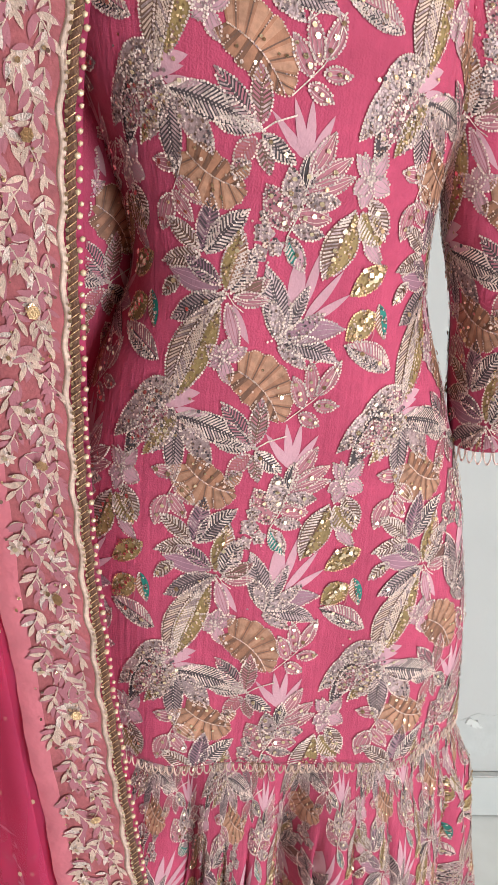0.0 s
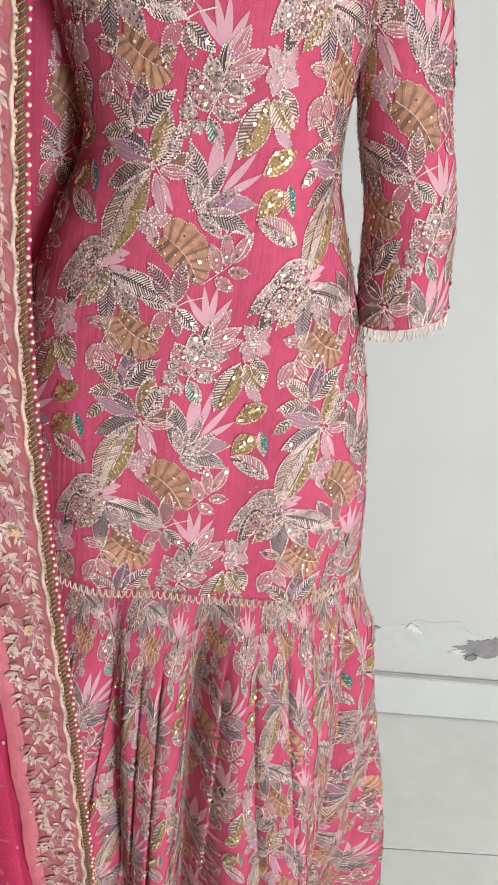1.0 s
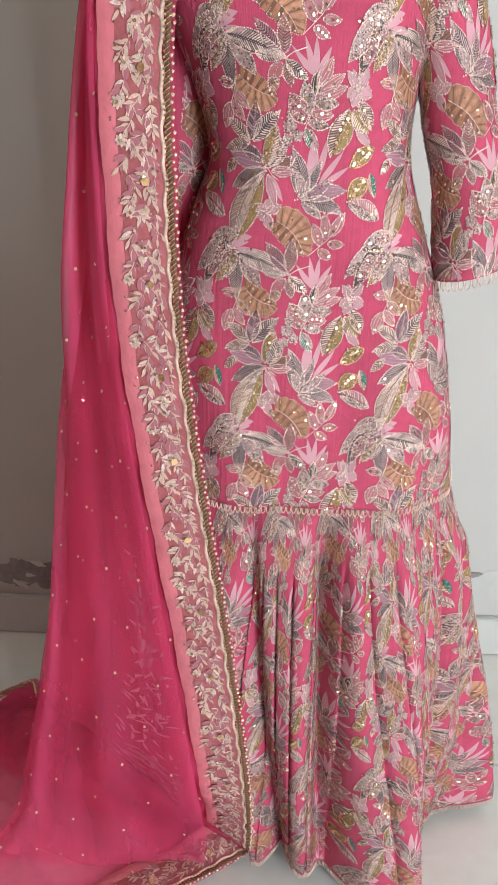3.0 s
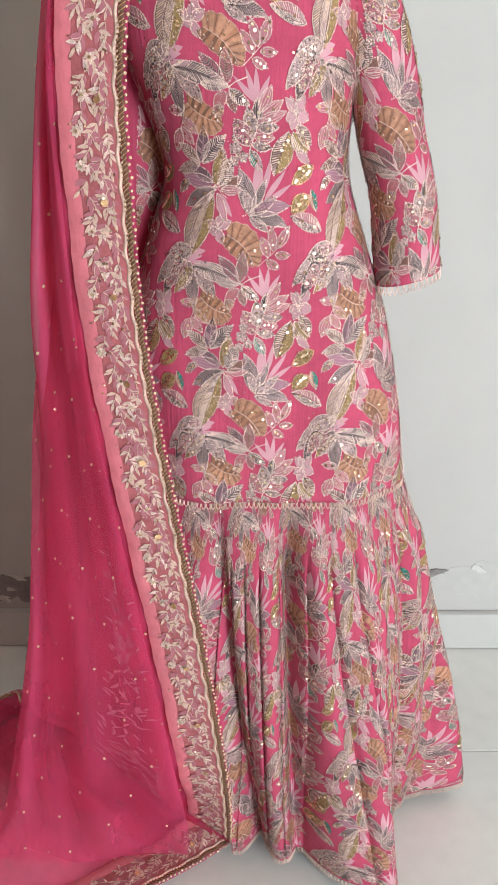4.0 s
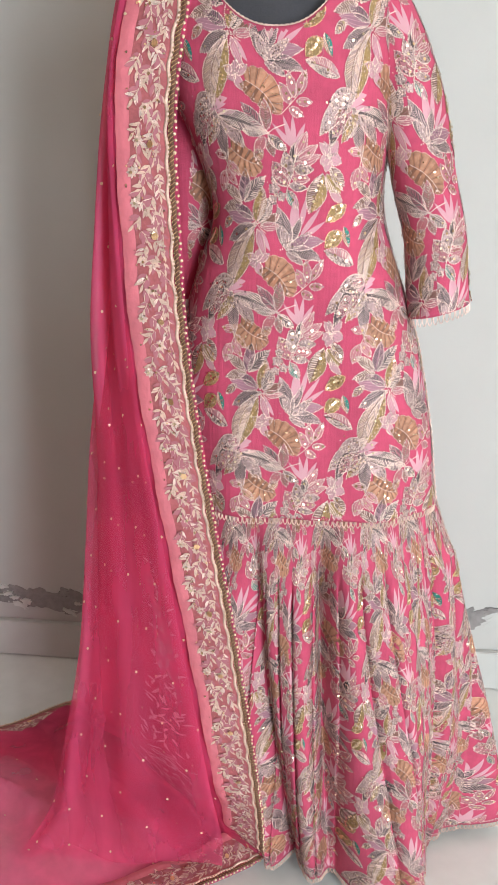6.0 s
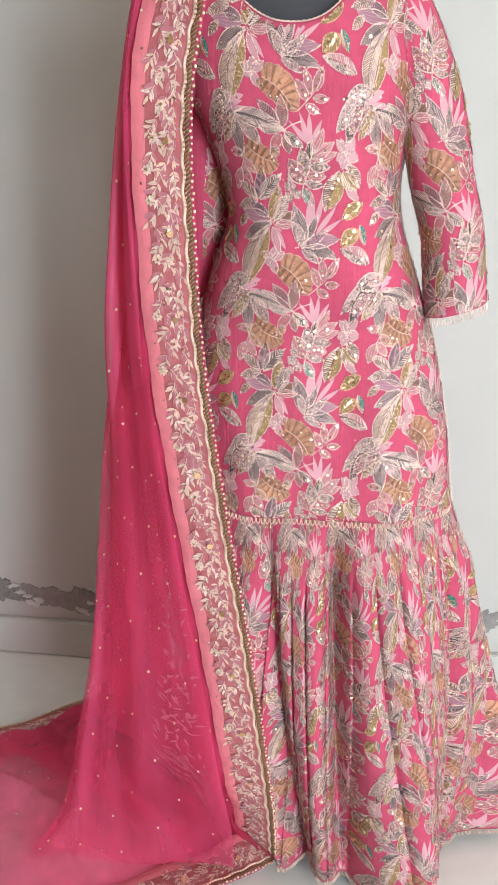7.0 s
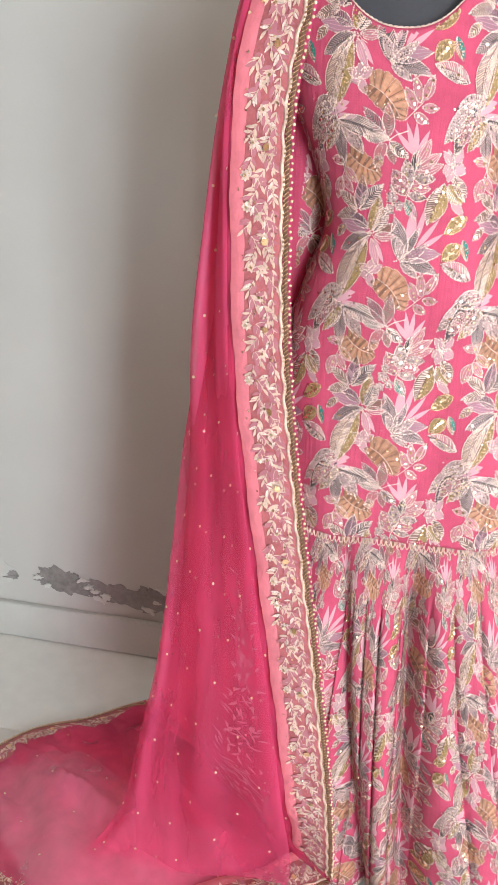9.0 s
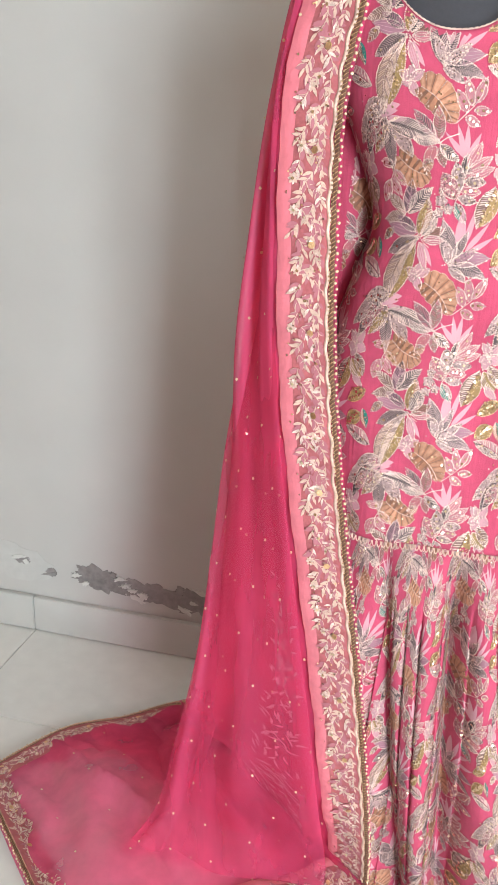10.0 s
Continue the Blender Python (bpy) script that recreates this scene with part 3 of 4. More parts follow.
def feather_flower(k):
    k.spikes((222, 480, 266, 476, 19), (226, 502, 281, 508, 14), (190, 490, 258, 488, 22))
    for x0, y0, x1, y1, w, f in ((230, 470, 155, 492, 44, "silver"), (215, 470, 118, 556, 40, "silver"), (200, 480, 140, 588, 34, "slate"), (215, 500, 150, 562, 42, "rose"), (225, 500, 190, 572, 40, "silver"), (232, 512, 172, 578, 26, "olive")):
        k.blade(x0, y0, x1, y1, w, "bead", f, sequins=2, bend=0.12)
    k.blade(190, 482, 230, 470, 26, "petal", "rose", "pale")
    for _ in range(26):
        k.bead(205 + k.rnd.gauss(0, 24), 505 + k.rnd.gauss(0, 22), k.rnd.uniform(1.8, 3.4), k.rnd.choice(("cream", "silver", "sequin", "slate")), 0.0014)


def palm_leaf(k):
    k.blade(238, 514, 364, 566, 42, "herring", "slate", "cream", bend=-0.16, full=0.4)
    k.blade(236, 520, 231, 618, 34, "herring", "slate", "silver")
    k.blade(242, 522, 292, 594, 36, "bead", "silver", bend=-0.15)


def dark_leaf(k):
    k.blade(356, 556, 310, 488, 30, "herring", "slate", "rose")
    k.blade(362, 556, 372, 483, 30, "herring", "umber", "rose")
    k.blade(356, 570, 320, 606, 26, "herring", "maroon", "rose")
    k.blade(362, 572, 372, 617, 22, "herring", "umber", "rose")
    k.blade(364, 566, 408, 604, 26, "herring", "slate", "cream", sequins=2)
    k.thread((364, 562), (384, 552), (414, 545), wide=2.2)
    k.blade(300, 548, 358, 562, 20, "herring", "slate")


def bead_spray(k):
    k.spikes((412, 600, 372, 540, 13), (412, 598, 404, 526, 15), (416, 598, 429, 528, 14), (420, 598, 458, 548, 13))
    k.thread((382, 700), (400, 668), (414, 632), (424, 606), wide=2.4)
    for x0, y0, x1, y1, w, f in ((384, 690, 356, 628, 44, "rose"), (392, 672, 392, 606, 34, "silver"), (410, 636, 420, 590, 24, "slate"), (418, 620, 458, 566, 26, "rose"), (416, 632, 480, 598, 26, "rose"), (412, 640, 484, 622, 24, "rose"), (408, 650, 462, 654, 26, "silver"), (398, 668, 448, 676, 30, "rose"), (390, 686, 438, 698, 22, "silver")):
        k.blade(x0, y0, x1, y1, w, "bead" if f == "silver" or w > 40 else "petal", f, "cream", sequins=1 if w < 30 else 3)
    k.blade(384, 698, 410, 748, 26, "split", "silver", "teal", sequins=1)


def pod_flower(k):
    for x, y, w in ((488, 590, 20), (536, 590, 22), (540, 640, 30), (482, 640, 24), (494, 660, 24), (500, 588, 16)):
        k.blade(508, 624, x, y, w, "petal", "pale", "silver")
    k.blade(486, 662, 440, 755, 52, "split", "olive", "umber", bend=-0.05, full=0.5, sequins=6)
    k.blade(494, 664, 528, 712, 38, "split", "olive", "olive", full=0.5)
    k.blade(508, 648, 534, 706, 30, "herring", "umber", "cream", bend=-0.2, sequins=2)
    k.blade(500, 700, 532, 738, 20, "petal", "pale", "silver")
    for _ in range(7):
        k.bead(506 + k.rnd.uniform(-7, 7), 624 + k.rnd.uniform(-7, 7), 2.2, "cream", 0.0014)


def gold_leaf(k):
    k.blade(566, 286, 502, 328, 38, "bead", "olive", sequins=9, edge="gold")
    k.blade(548, 356, 498, 396, 44, "bead", "olive", sequins=10, edge="gold")
    for x, y in ((524, 288), (536, 296), (550, 286), (545, 305), (530, 366), (520, 378), (512, 388), (536, 358)):
        k.bead(x, y, 4.4, "sequin", 0.0013)
    k.blade(558, 344, 570, 402, 26, "split", "teal", "brown", edge=None)
    k.thread((550, 370), (546, 392), (536, 414), mat="rose")


def rose_sprig(k):
    k.thread((236, 600), (226, 622), (212, 648))
    for x0, y0, x1, y1, w in ((226, 612, 186, 604, 22), (224, 624, 258, 660, 24), (214, 642, 244, 684, 22), (210, 646, 190, 698, 30)):
        k.blade(x0, y0, x1, y1, w, "petal", "rose", "cream", sequins=2)


def edged_leaf(k):
    k.blade(582, 448, 502, 405, 38, "split", "slate", "rose", bend=0.22, sequins=2)
    k.blade(574, 446, 510, 414, 16, "herring", "slate", bend=-0.1)


MOTIFS = (
    ("olive_leaf_motif", olive_pods), ("bloom_motif", bead_bloom), ("feather_flower_motif", feather_flower), ("star_leaf_motif", star_leaf),
    ("lily_motif", small_lily), ("broad_leaf_motif", ribbed_leaf), ("curled_leaf_motif", curled_leaf), ("palm_leaf_motif", palm_leaf),
    ("dark_leaf_motif", dark_leaf), ("spiky_flower_motif", spiky_flower), ("sprig_motif", bead_sprig), ("spray_motif", bead_spray), ("rose_sprig_motif", rose_sprig),
    ("pod_flower_motif", pod_flower), ("gold_leaf_motif", gold_leaf), ("edged_leaf_motif", edged_leaf),
)
SHIFT = {"spray_motif": (17, 11), "pod_flower_motif": (22, 18), "gold_leaf_motif": (14, 0), "edged_leaf_motif": (10, 0), "dark_leaf_motif": (3, 4), "rose_sprig_motif": (4, 4)}
SIZE = {"broad_leaf_motif": 0.92, "curled_leaf_motif": 0.92, "gold_leaf_motif": 1.0}
DRAWN = {}


def drawn(which, variant):
    """One of three hand-worked variants of a motif, on the flat cloth."""
    if (which, variant) not in DRAWN:
        k = Print(which * 7 + 31 * variant)
        MOTIFS[which][1](k)
        v = np.array(k.v)
        dx, dy = SHIFT.get(MOTIFS[which][0], (0, 0))
        mid = v[:, :2].mean(0)
        v[:, :2] = mid + (v[:, :2] - mid) * SIZE.get(MOTIFS[which][0], 1.09)
        s, t = on_cloth(v[:, 0] + dx, v[:, 1] + dy)
        DRAWN[which, variant] = (np.stack([s, t, v[:, 2]], 1), k.f, np.array(k.m))
    return DRAWN[which, variant]


def lay(which, variant, ds, dt, at, keep, parent):
    """Lays a flat motif on a cloth surface and drops what falls past its edges."""
    v, faces, mats = drawn(which, variant)
    s, t, h = v[:, 0] + ds, v[:, 1] + dt, v[:, 2]
    ok = keep(s, t)
    if not ok.any():
        return
    e = 0.001
    p = at(s, t)
    n = unit(np.cross(at(s + e, t) - p, at(s, t + e) - p))
    p = p + n * h[:, None]
    remap = np.cumsum(ok) - 1
    kept = [i for i, f in enumerate(faces) if all(ok[q] for q in f)]
    if len(kept) < 4:
        return
    used = sorted(set(mats[kept].tolist()))
    mesh_ob(MOTIFS[which][0], p[ok], [[int(remap[q]) for q in faces[i]] for i in kept], [THREAD[MATS[m]] for m in used], parent, [used.index(m) for m in mats[kept].tolist()])


def embroider(at, keep, cols, rows, s_shift, z_shift, parent, skew=0.0):
    for c in cols:
        for r in rows:
            for which in range(len(MOTIFS)):
                lay(which, (c + 2 * r) % 3, s_shift + c * TILE_W + skew * r, z_shift + r * TILE_H + 0.003 * c, at, keep, parent)


def loop_trim(name, path, down, parent, step=0.0085, drop=0.012, label="", braid=False):
    """A crochet edging: a braid with a row of small thread loops below it."""
    verts, faces = [], []
    pts, length = spline(path, max(8, int(sum(np.linalg.norm(np.diff(np.array(path), axis=0), axis=1)) / step)))
    for i in range(len(pts) - 1):
        p, d = pts[i], pts[i + 1] - pts[i]
        n = unit(np.cross(d, down)) * 0.0009
        ring = []
        for a in np.linspace(0, math.pi, 6):
            ring.append(p + d * (0.5 - 0.42 * math.cos(a)) + down * drop * math.sin(a))
        base = len(verts)
        w = 0.0011
        for q, c in enumerate(ring):
            mid = p + d * 0.5
            o = unit(c - mid) * w
            verts += [c + n, c + o, c - n, c - o]
        for q in range(5):
            for s in range(4):
                faces.append((base + 4 * q + s, base + 4 * q + (s + 1) % 4, base + 4 * q + 4 + (s + 1) % 4, base + 4 * q + 4 + s))
    if braid:
        base = len(verts)
        for i in range(len(pts)):
            d = unit(pts[min(i + 1, len(pts) - 1)] - pts[max(0, i - 1)])
            n = unit(np.cross(d, down)) * 0.0005
            verts += [pts[i] + n, pts[i] - down * 0.0005, pts[i] - n, pts[i] + down * 0.0006]
        for i in range(len(pts) - 1):
            for s in range(4):
                faces.append((base + 4 * i + s, base + 4 * i + (s + 1) % 4, base + 4 * i + 4 + (s + 1) % 4, base + 4 * i + 4 + s))
    return mesh_ob(name, verts, faces, [THREAD["ivory" if name == "hem_trim" else "cream"]], parent, None, label)


# ---- mannequin ----
def mannequin():
    zs = np.concatenate([np.linspace(0.84, 1.44, 30), [1.47, 1.5, 1.53, 1.56, 1.6, 1.66, 1.68]])
    th = np.linspace(-math.pi, math.pi, 49)[:-1]
    rows = []
    for z in zs:
        r = body_ring(th, np.full(48, min(z, 1.5)), 0.014 + 0.05 * max(0.0, 1.1 - z))
        k = np.clip((z - 1.43) / 0.1, 0, 1) ** 0.8
        neck = np.stack([0.135 + 0.056 * np.sin(th), 0.745 - 0.06 * np.cos(th), np.full(48, z)], -1)
        r = r * (1 - k) + neck * k
        r[:, 2] = z
        rows.append(r)
    pole = [np.stack([0.2 + q * np.sin(th), 0.86 - q * np.cos(th), np.full(48, z)], -1) for q, z in ((0.001, 0.0), (0.08, 0.0), (0.08, 0.012), (0.02, 0.03), (0.016, 0.83))]
    verts = np.vstack(pole + rows)
    n = len(pole) + len(zs)
    faces = [(i * 48 + j, i * 48 + (j + 1) % 48, (i + 1) * 48 + (j + 1) % 48, (i + 1) * 48 + j) for i in range(n - 1) for j in range(48)]
    faces.append(tuple((n - 1) * 48 + j for j in range(48)))
    ob = smooth(mesh_ob("mannequin", verts, faces, [M_MANNEQUIN]))
    tagged(ob, "dark grey dress form wearing the pink outfit", "mannequin")


# ---- kameez ----
def kameez():
    top = empty("kameez", (0.18, 0.75, 0.0), "pink floral tunic with scoop neck and beaded embroidery on dress form", "tunic")
    top.location = (0, 0, 0)
    lo = lambda s: HEM_Z + 0 * s
    cloth_mesh("body", kameez_at, -0.5, 0.5, lo, kameez_top, 240, 150, M_PINK, top)
    right, left = sleeve_at(1), sleeve_at(-1)
    full = 0.047 * math.pi
    for side, at in (("sleeve", right), ("sleeve", left)):
        cloth_mesh(side, at, -full, full, lambda s: 1.06 + 0 * s, lambda s: 1.5 + 0 * s, 60, 60, M_PINK, top)
    embroider(kameez_at, lambda s, t: (t > HEM_Z) & (t < kameez_top(s) - 0.002) & (s > -0.3) & (s < 0.32), (-2, -1, 0, 1, 2), (-2, -1, 0, 1, 2), 0.0, 0.0, top)
    embroider(right, lambda s, t: (t > 1.06) & (t < 1.5) & (s > -0.12) & (s < 0.145), (-1, 0, 1), (-1, 0, 1, 2), 0.0154, 0.128, top)
    embroider(left, lambda s, t: (t > 1.06) & (t < 1.45) & (s > 0) & (s < 0.1), (0, 1), (0, 1), 0.04, 0.1, top)
    down = np.array([0, -0.1, -1.0])
    s = np.linspace(-0.36, 0.4, 40)
    loop_trim("hem_trim", kameez_at(s, np.full(40, HEM_Z)) + [0, -0.002, 0], down, top, step=0.0065, drop=0.008, label="ivory crochet loop edging")
    s = np.linspace(-full, full * 0.98, 24)
    for at in (right, left):
        loop_trim("cuff_trim", at(s, np.full(24, 1.06)), np.array([0.1, 0, -1.0]), top, step=0.0075, drop=0.011, label="ivory crochet loop edging")
    z = np.linspace(1.12, HEM_Z, 24)
    loop_trim("slit_trim", kameez_at(np.full(24, 0.245), z), np.array([1.0, 0.2, 0]), top, drop=0.003, label="ivory crochet loop edging")
    s = np.linspace(-0.105, 0.13, 30)
    loop_trim("neck_trim", kameez_at(s, kameez_top(s)) + [0, -0.002, 0], np.array([0, 0, 1.0]), top, step=0.006, drop=0.001, label="beaded neckline edging", braid=True)


# ---- gharara ----
def gharara():
    top = empty("gharara", (0, 0, 0), "pink floral flared trousers gathered at knee seam, hem near the floor", "trousers")
    cloth_mesh("skirt_panel", skirt_at, -SKIRT_TURN * math.pi, SKIRT_TURN * math.pi, skirt_hem, lambda s: SK_TOP + 0 * s, 1300, 80, M_PINK, top)
    embroider(skirt_at, lambda s, t: (t > skirt_hem(s) + 0.004) & (t < 0.775) & (s > -0.72) & (s < 1.02), range(-5, 7), (-5, -4, -3, -2, -1), 0.05, 0.1, top, 0.03)
    s = np.linspace(-0.8, 1.1, 420)
    loop_trim("hem_trim", skirt_at(s, skirt_hem(s)), np.array([0, -0.25, -0.9]), top, step=0.007, drop=0.009, label="ivory crochet loop edging")


mannequin()
kameez()
gharara()


# ---- dupatta ----
R_PATH = [(0.11, 0.8, 1.56), (0.08, 0.69, 1.53), (0.053, 0.648, 1.46), (0.03, 0.634, 1.33), (0.03, 0.63, 1.17), (0.038, 0.632, 1.0), (0.064, 0.632, 0.79), (0.099, 0.625, 0.57), (0.131, 0.64, 0.3), (0.138, 0.69, 0.1), (0.122, 0.728, 0.02), (0.038, 0.672, 0.012), (-0.13, 0.565, 0.012), (-0.3, 0.435, 0.012)]
L_PATH = [(0.03, 0.86, 1.56), (-0.02, 0.8, 1.53), (-0.05, 0.76, 1.46), (-0.075, 0.75, 1.33), (-0.105, 0.75, 1.17), (-0.135, 0.76, 1.0), (-0.152, 0.79, 0.79), (-0.185, 0.83, 0.57), (-0.245, 0.9, 0.32), (-0.305, 1.0, 0.11), (-0.37, 1.135, 0.025), (-0.473, 1.058, 0.014), (-0.588, 0.978, 0.014), (-0.69, 0.795, 0.014)]


FOLD_RIGHT = [(-0.052, 0.64, 1.05), (-0.03, 0.632, 0.85), (0.0, 0.622, 0.65), (0.03, 0.618, 0.45), (0.052, 0.625, 0.28), (0.064, 0.672, 0.12), (0.056, 0.71, 0.02)]
FOLD_LEFT = [(-0.112, 0.755, 1.05), (-0.146, 0.748, 0.85), (-0.168, 0.745, 0.65), (-0.192, 0.742, 0.45), (-0.226, 0.735, 0.28), (-0.266, 0.728, 0.11), (-0.325, 0.69, 0.02)]


def dupatta():
    top = empty("dupatta", (0, 0, 0), "sheer magenta scarf with gold embroidered border, trailing on the floor", "scarf")
    nv, nu = 200, 90
    R, _ = spline(R_PATH, nv)
    L, _ = spline(L_PATH, nv)
    u = np.linspace(0, 1, nu)
    sheet = np.zeros((nv, nu, 3))
    for i in range(nv):
        hang = np.clip(L[i][2] * 4, 0, 1)
        ub = 0.34
        knee = R[i] + unit(np.array([-1.0, 0.12, 0]) * hang + unit(L[i] - R[i]) * (1 - hang)) * min(0.084, 0.8 * np.linalg.norm(L[i] - R[i]))
        fu, fl = np.clip(u / ub, 0, 1)[:, None], np.clip((u - ub) / (1 - ub), 0, 1)[:, None]
        p = R[i] + (knee - R[i]) * fu + (L[i] - knee) * fl
        z = p[:, 2]
        edge = np.sin(math.pi * fl[:, 0]) ** 1.2
        fold = 0.02 * np.sin(u * 10.5 + 0.9 * z + 0.4) + 0.009 * np.sin(u * 24 + 2 + 2.2 * z)
        out = hang * edge * (0.025 + 0.035 * np.clip(0.9 - z, 0, 0.7) - fold)
        p[:, 1] -= out * 0.8
        p[:, 0] -= out * 0.5 * fl[:, 0]
        flat = (1 - hang) * edge * min(1.0, (nv - 1 - i) / 14)
        wr = np.array([noise.noise((p[k, 0] * 6, p[k, 1] * 6, 3.0)) + 0.6 * noise.noise((p[k, 0] * 15 + p[k, 1] * 9, p[k, 1] * 6, 7.0)) for k in range(nu)])
        puff = 0.06 * np.exp(-((p[:, 0] + 0.2) ** 2 + (p[:, 1] - 0.66) ** 2) / 0.016) + 0.03 * np.exp(-((p[:, 0] + 0.42) ** 2 + (p[:, 1] - 0.8) ** 2) / 0.006)
        across = p[:, 0] * 0.62 + p[:, 1] * 0.78
        ridge = np.clip(1 - np.abs(np.sin(19 * across + 2.2 * wr + 1.4 * np.sin(5 * p[:, 0]))), 0, 1) ** 3
        p[:, 2] += flat * (0.034 * ridge + np.clip(0.018 + 0.045 * wr, 0.0, 0.09) + puff + 0.012 * (1 + np.sin(46 * (p[:, 0] * 0.75 + p[:, 1] * 0.66) + 3 * wr)))
        sheet[i] = p
    ob = smooth(mesh_ob("sheer_cloth", sheet.reshape(-1, 3), grid_faces(nv, nu), [M_SHEER], top))
    # the scarf is folded double where it hangs: a second layer behind the first
    rows = nv
    inner = sheet[:rows].copy()
    shrink = np.linspace(0.012, 0.04, rows)[:, None]
    inner[:, :, 1] += shrink * (0.4 + np.sin(u * 9 + 1)[None, :] * 0.3)
    inner[:, :, 0] += np.linspace(-0.02, 0.012, nu)[None, :]
    for back, upto in ((0.0, rows), (0.005, rows), (0.012, int(nv * 0.73))):
        layer = inner[:upto] + np.array([back * 0.5, back, 0.0])
        layer[:, :, 2] = np.maximum(layer[:, :, 2], 0.006 + back * 0.3)
        if back < 0.01:
            # the folded edge runs slantwise over the floor
            limit = (nv - 1) * ((0.785 + 0.13 * u ** 1.3 + 0.012 * np.sin(u * 11)) if back == 0 else (0.77 + 0.2 * u ** 2 + 0.02 * np.sin(u * 7 + 1)))
            steps = np.linspace(0, 1, upto)
            layer = np.stack([np.stack([np.interp(steps * limit[j], np.arange(upto), layer[:, j, q]) for q in range(3)], 1) for j in range(nu)], 1)
        smooth(mesh_ob("inner_fold", layer.reshape(-1, 3), grid_faces(upto, nu), [M_SHEER], top))
    # the front fold: hangs over the rest, sweeps out to its own crease and rests on the floor
    nf, mf = 110, 80
    K, _ = spline(FOLD_RIGHT, nf)
    S, _ = spline(FOLD_LEFT, nf)
    w = np.linspace(0, 1.22, mf)[None, :, None]
    f = np.clip(w, 0, 1)
    wrap = np.clip(w - 1, 0, 1) / 0.22
    front = K[:, None] + (S - K)[:, None] * np.sin(f * math.pi / 2) ** 1.15
    down = np.linspace(0, 1, nf)[:, None]
    g = f[..., 0]
    belly = np.sin(math.pi * g) * (0.012 + 0.02 * down) + down ** 1.4 * np.clip(g * 6, 0, 1) * np.clip((1.02 - g) * 8, 0, 1) * (0.012 * np.sin(g * 15 + 2 * down + 0.5) + 0.005 * np.sin(g * 31 + 3 * down))
    front[..., 1] -= belly * (1 - 0.85 * down ** 5)
    front[..., 0] += 0.05 * wrap[..., 0]
    front[..., 1] += 0.11 * wrap[..., 0] ** 1.5
    front[..., 2] = np.maximum(front[..., 2], 0.02 + 0.01 * np.sin(g * 12))
    smooth(mesh_ob("front_fold", front.reshape(-1, 3), grid_faces(nf, mf), [M_VEIL], top))
    # pale leaves added on the lower fold for the skirt's print, showing faintly through the sheer layer over it
    k = Motif(77)
    for _ in range(240):
        z = k.rnd.random() ** 1.5
        k.leaf(k.rnd.uniform(0.42, 0.46 + 0.22 * (1 - z)) * 0.25, 0.05 + 0.62 * z, k.rnd.uniform(20, 160), 0.014 * k.rnd.uniform(0.7, 1.3), 0.0036, "pale", None, None, bend=0.3)
    arr = np.array(k.v)
    first = sheet[:, 45, 2]
    ri = np.interp(-arr[:, 1], -first[:150], np.arange(150.0))
    ui = np.clip(arr[:, 0] * 4, 0, 0.99) * (nu - 1)
    ra, ua = ri.astype(int), ui.astype(int)
    fr, fc = (ri - ra)[:, None], (ui - ua)[:, None]
    pos = (sheet[ra, ua] * (1 - fr) + sheet[ra + 1, ua] * fr) * (1 - fc) + (sheet[ra, ua + 1] * (1 - fr) + sheet[ra + 1, ua + 1] * fr) * fc
    pos[:, 1] -= 0.0015
    used = sorted(set(k.m))
    tagged(mesh_ob("skirt_print_leaves", pos, k.f, [THREAD[MATS[m]] for m in used], top, [used.index(m) for m in k.m], "pale leaves added for the skirt print showing through"), kind="stuff")
    rnd = random.Random(5)
    # small sequins in offset rows
    verts, faces = [], []
    for cloth, step, cols, gap in ((sheet, 8, 7, 11.5), (front[:, :64], 9, 5, 13)):
        nrm = unit(np.cross(np.gradient(cloth, axis=1), np.gradient(cloth, axis=0)))
        for a in range(6, len(cloth) - 4, step):
            for q in range(cols):
                b = int(8 + (q + 0.5 * ((a // step) % 2)) * gap + rnd.uniform(-1.5, 1.5))
                if b >= cloth.shape[1] - 2:
                    continue
                c, n = cloth[a, b], nrm[a, b]
                if (n[1] > 0 and c[2] > 0.1) or (c[2] <= 0.1 and n[2] < 0):
                    n = -n
                e1 = unit(np.cross(n, [0.3, 0.2, 0.9]))
                e2 = np.cross(n, e1)
                base = len(verts)
                for k in range(6):
                    ang = k * math.pi / 3
                    verts.append(c + n * (0.0022 + 0.0008 * math.sin(ang)) + 0.0022 * (e1 * math.cos(ang) + e2 * math.sin(ang)))
                faces.append(tuple(range(base, base + 6)))
    tagged(mesh_ob("sequin_scatter", verts, faces, [THREAD["pearl"]], top), "", kind="stuff")
    border(top, R, sheet[:, 30], 0, nv, 0.081, -1, True)
    back = spline(L_PATH[9:], 80)[0]
    inner = spline(R_PATH[9:], 80)[0]
    border(top, back, inner, 0, 80, 0.055, -1, False)
    ca, cb = sheet[-1, 0], sheet[-1, -1]
    end = np.array([ca * (1 - f) + cb * f for f in np.linspace(0, 1, 80)]) + [0, 0, 0.003]
    inward = end + (sheet[-30, 0] - sheet[-1, 0])
    border(top, end, inward, 0, 80, 0.07, -1, False)


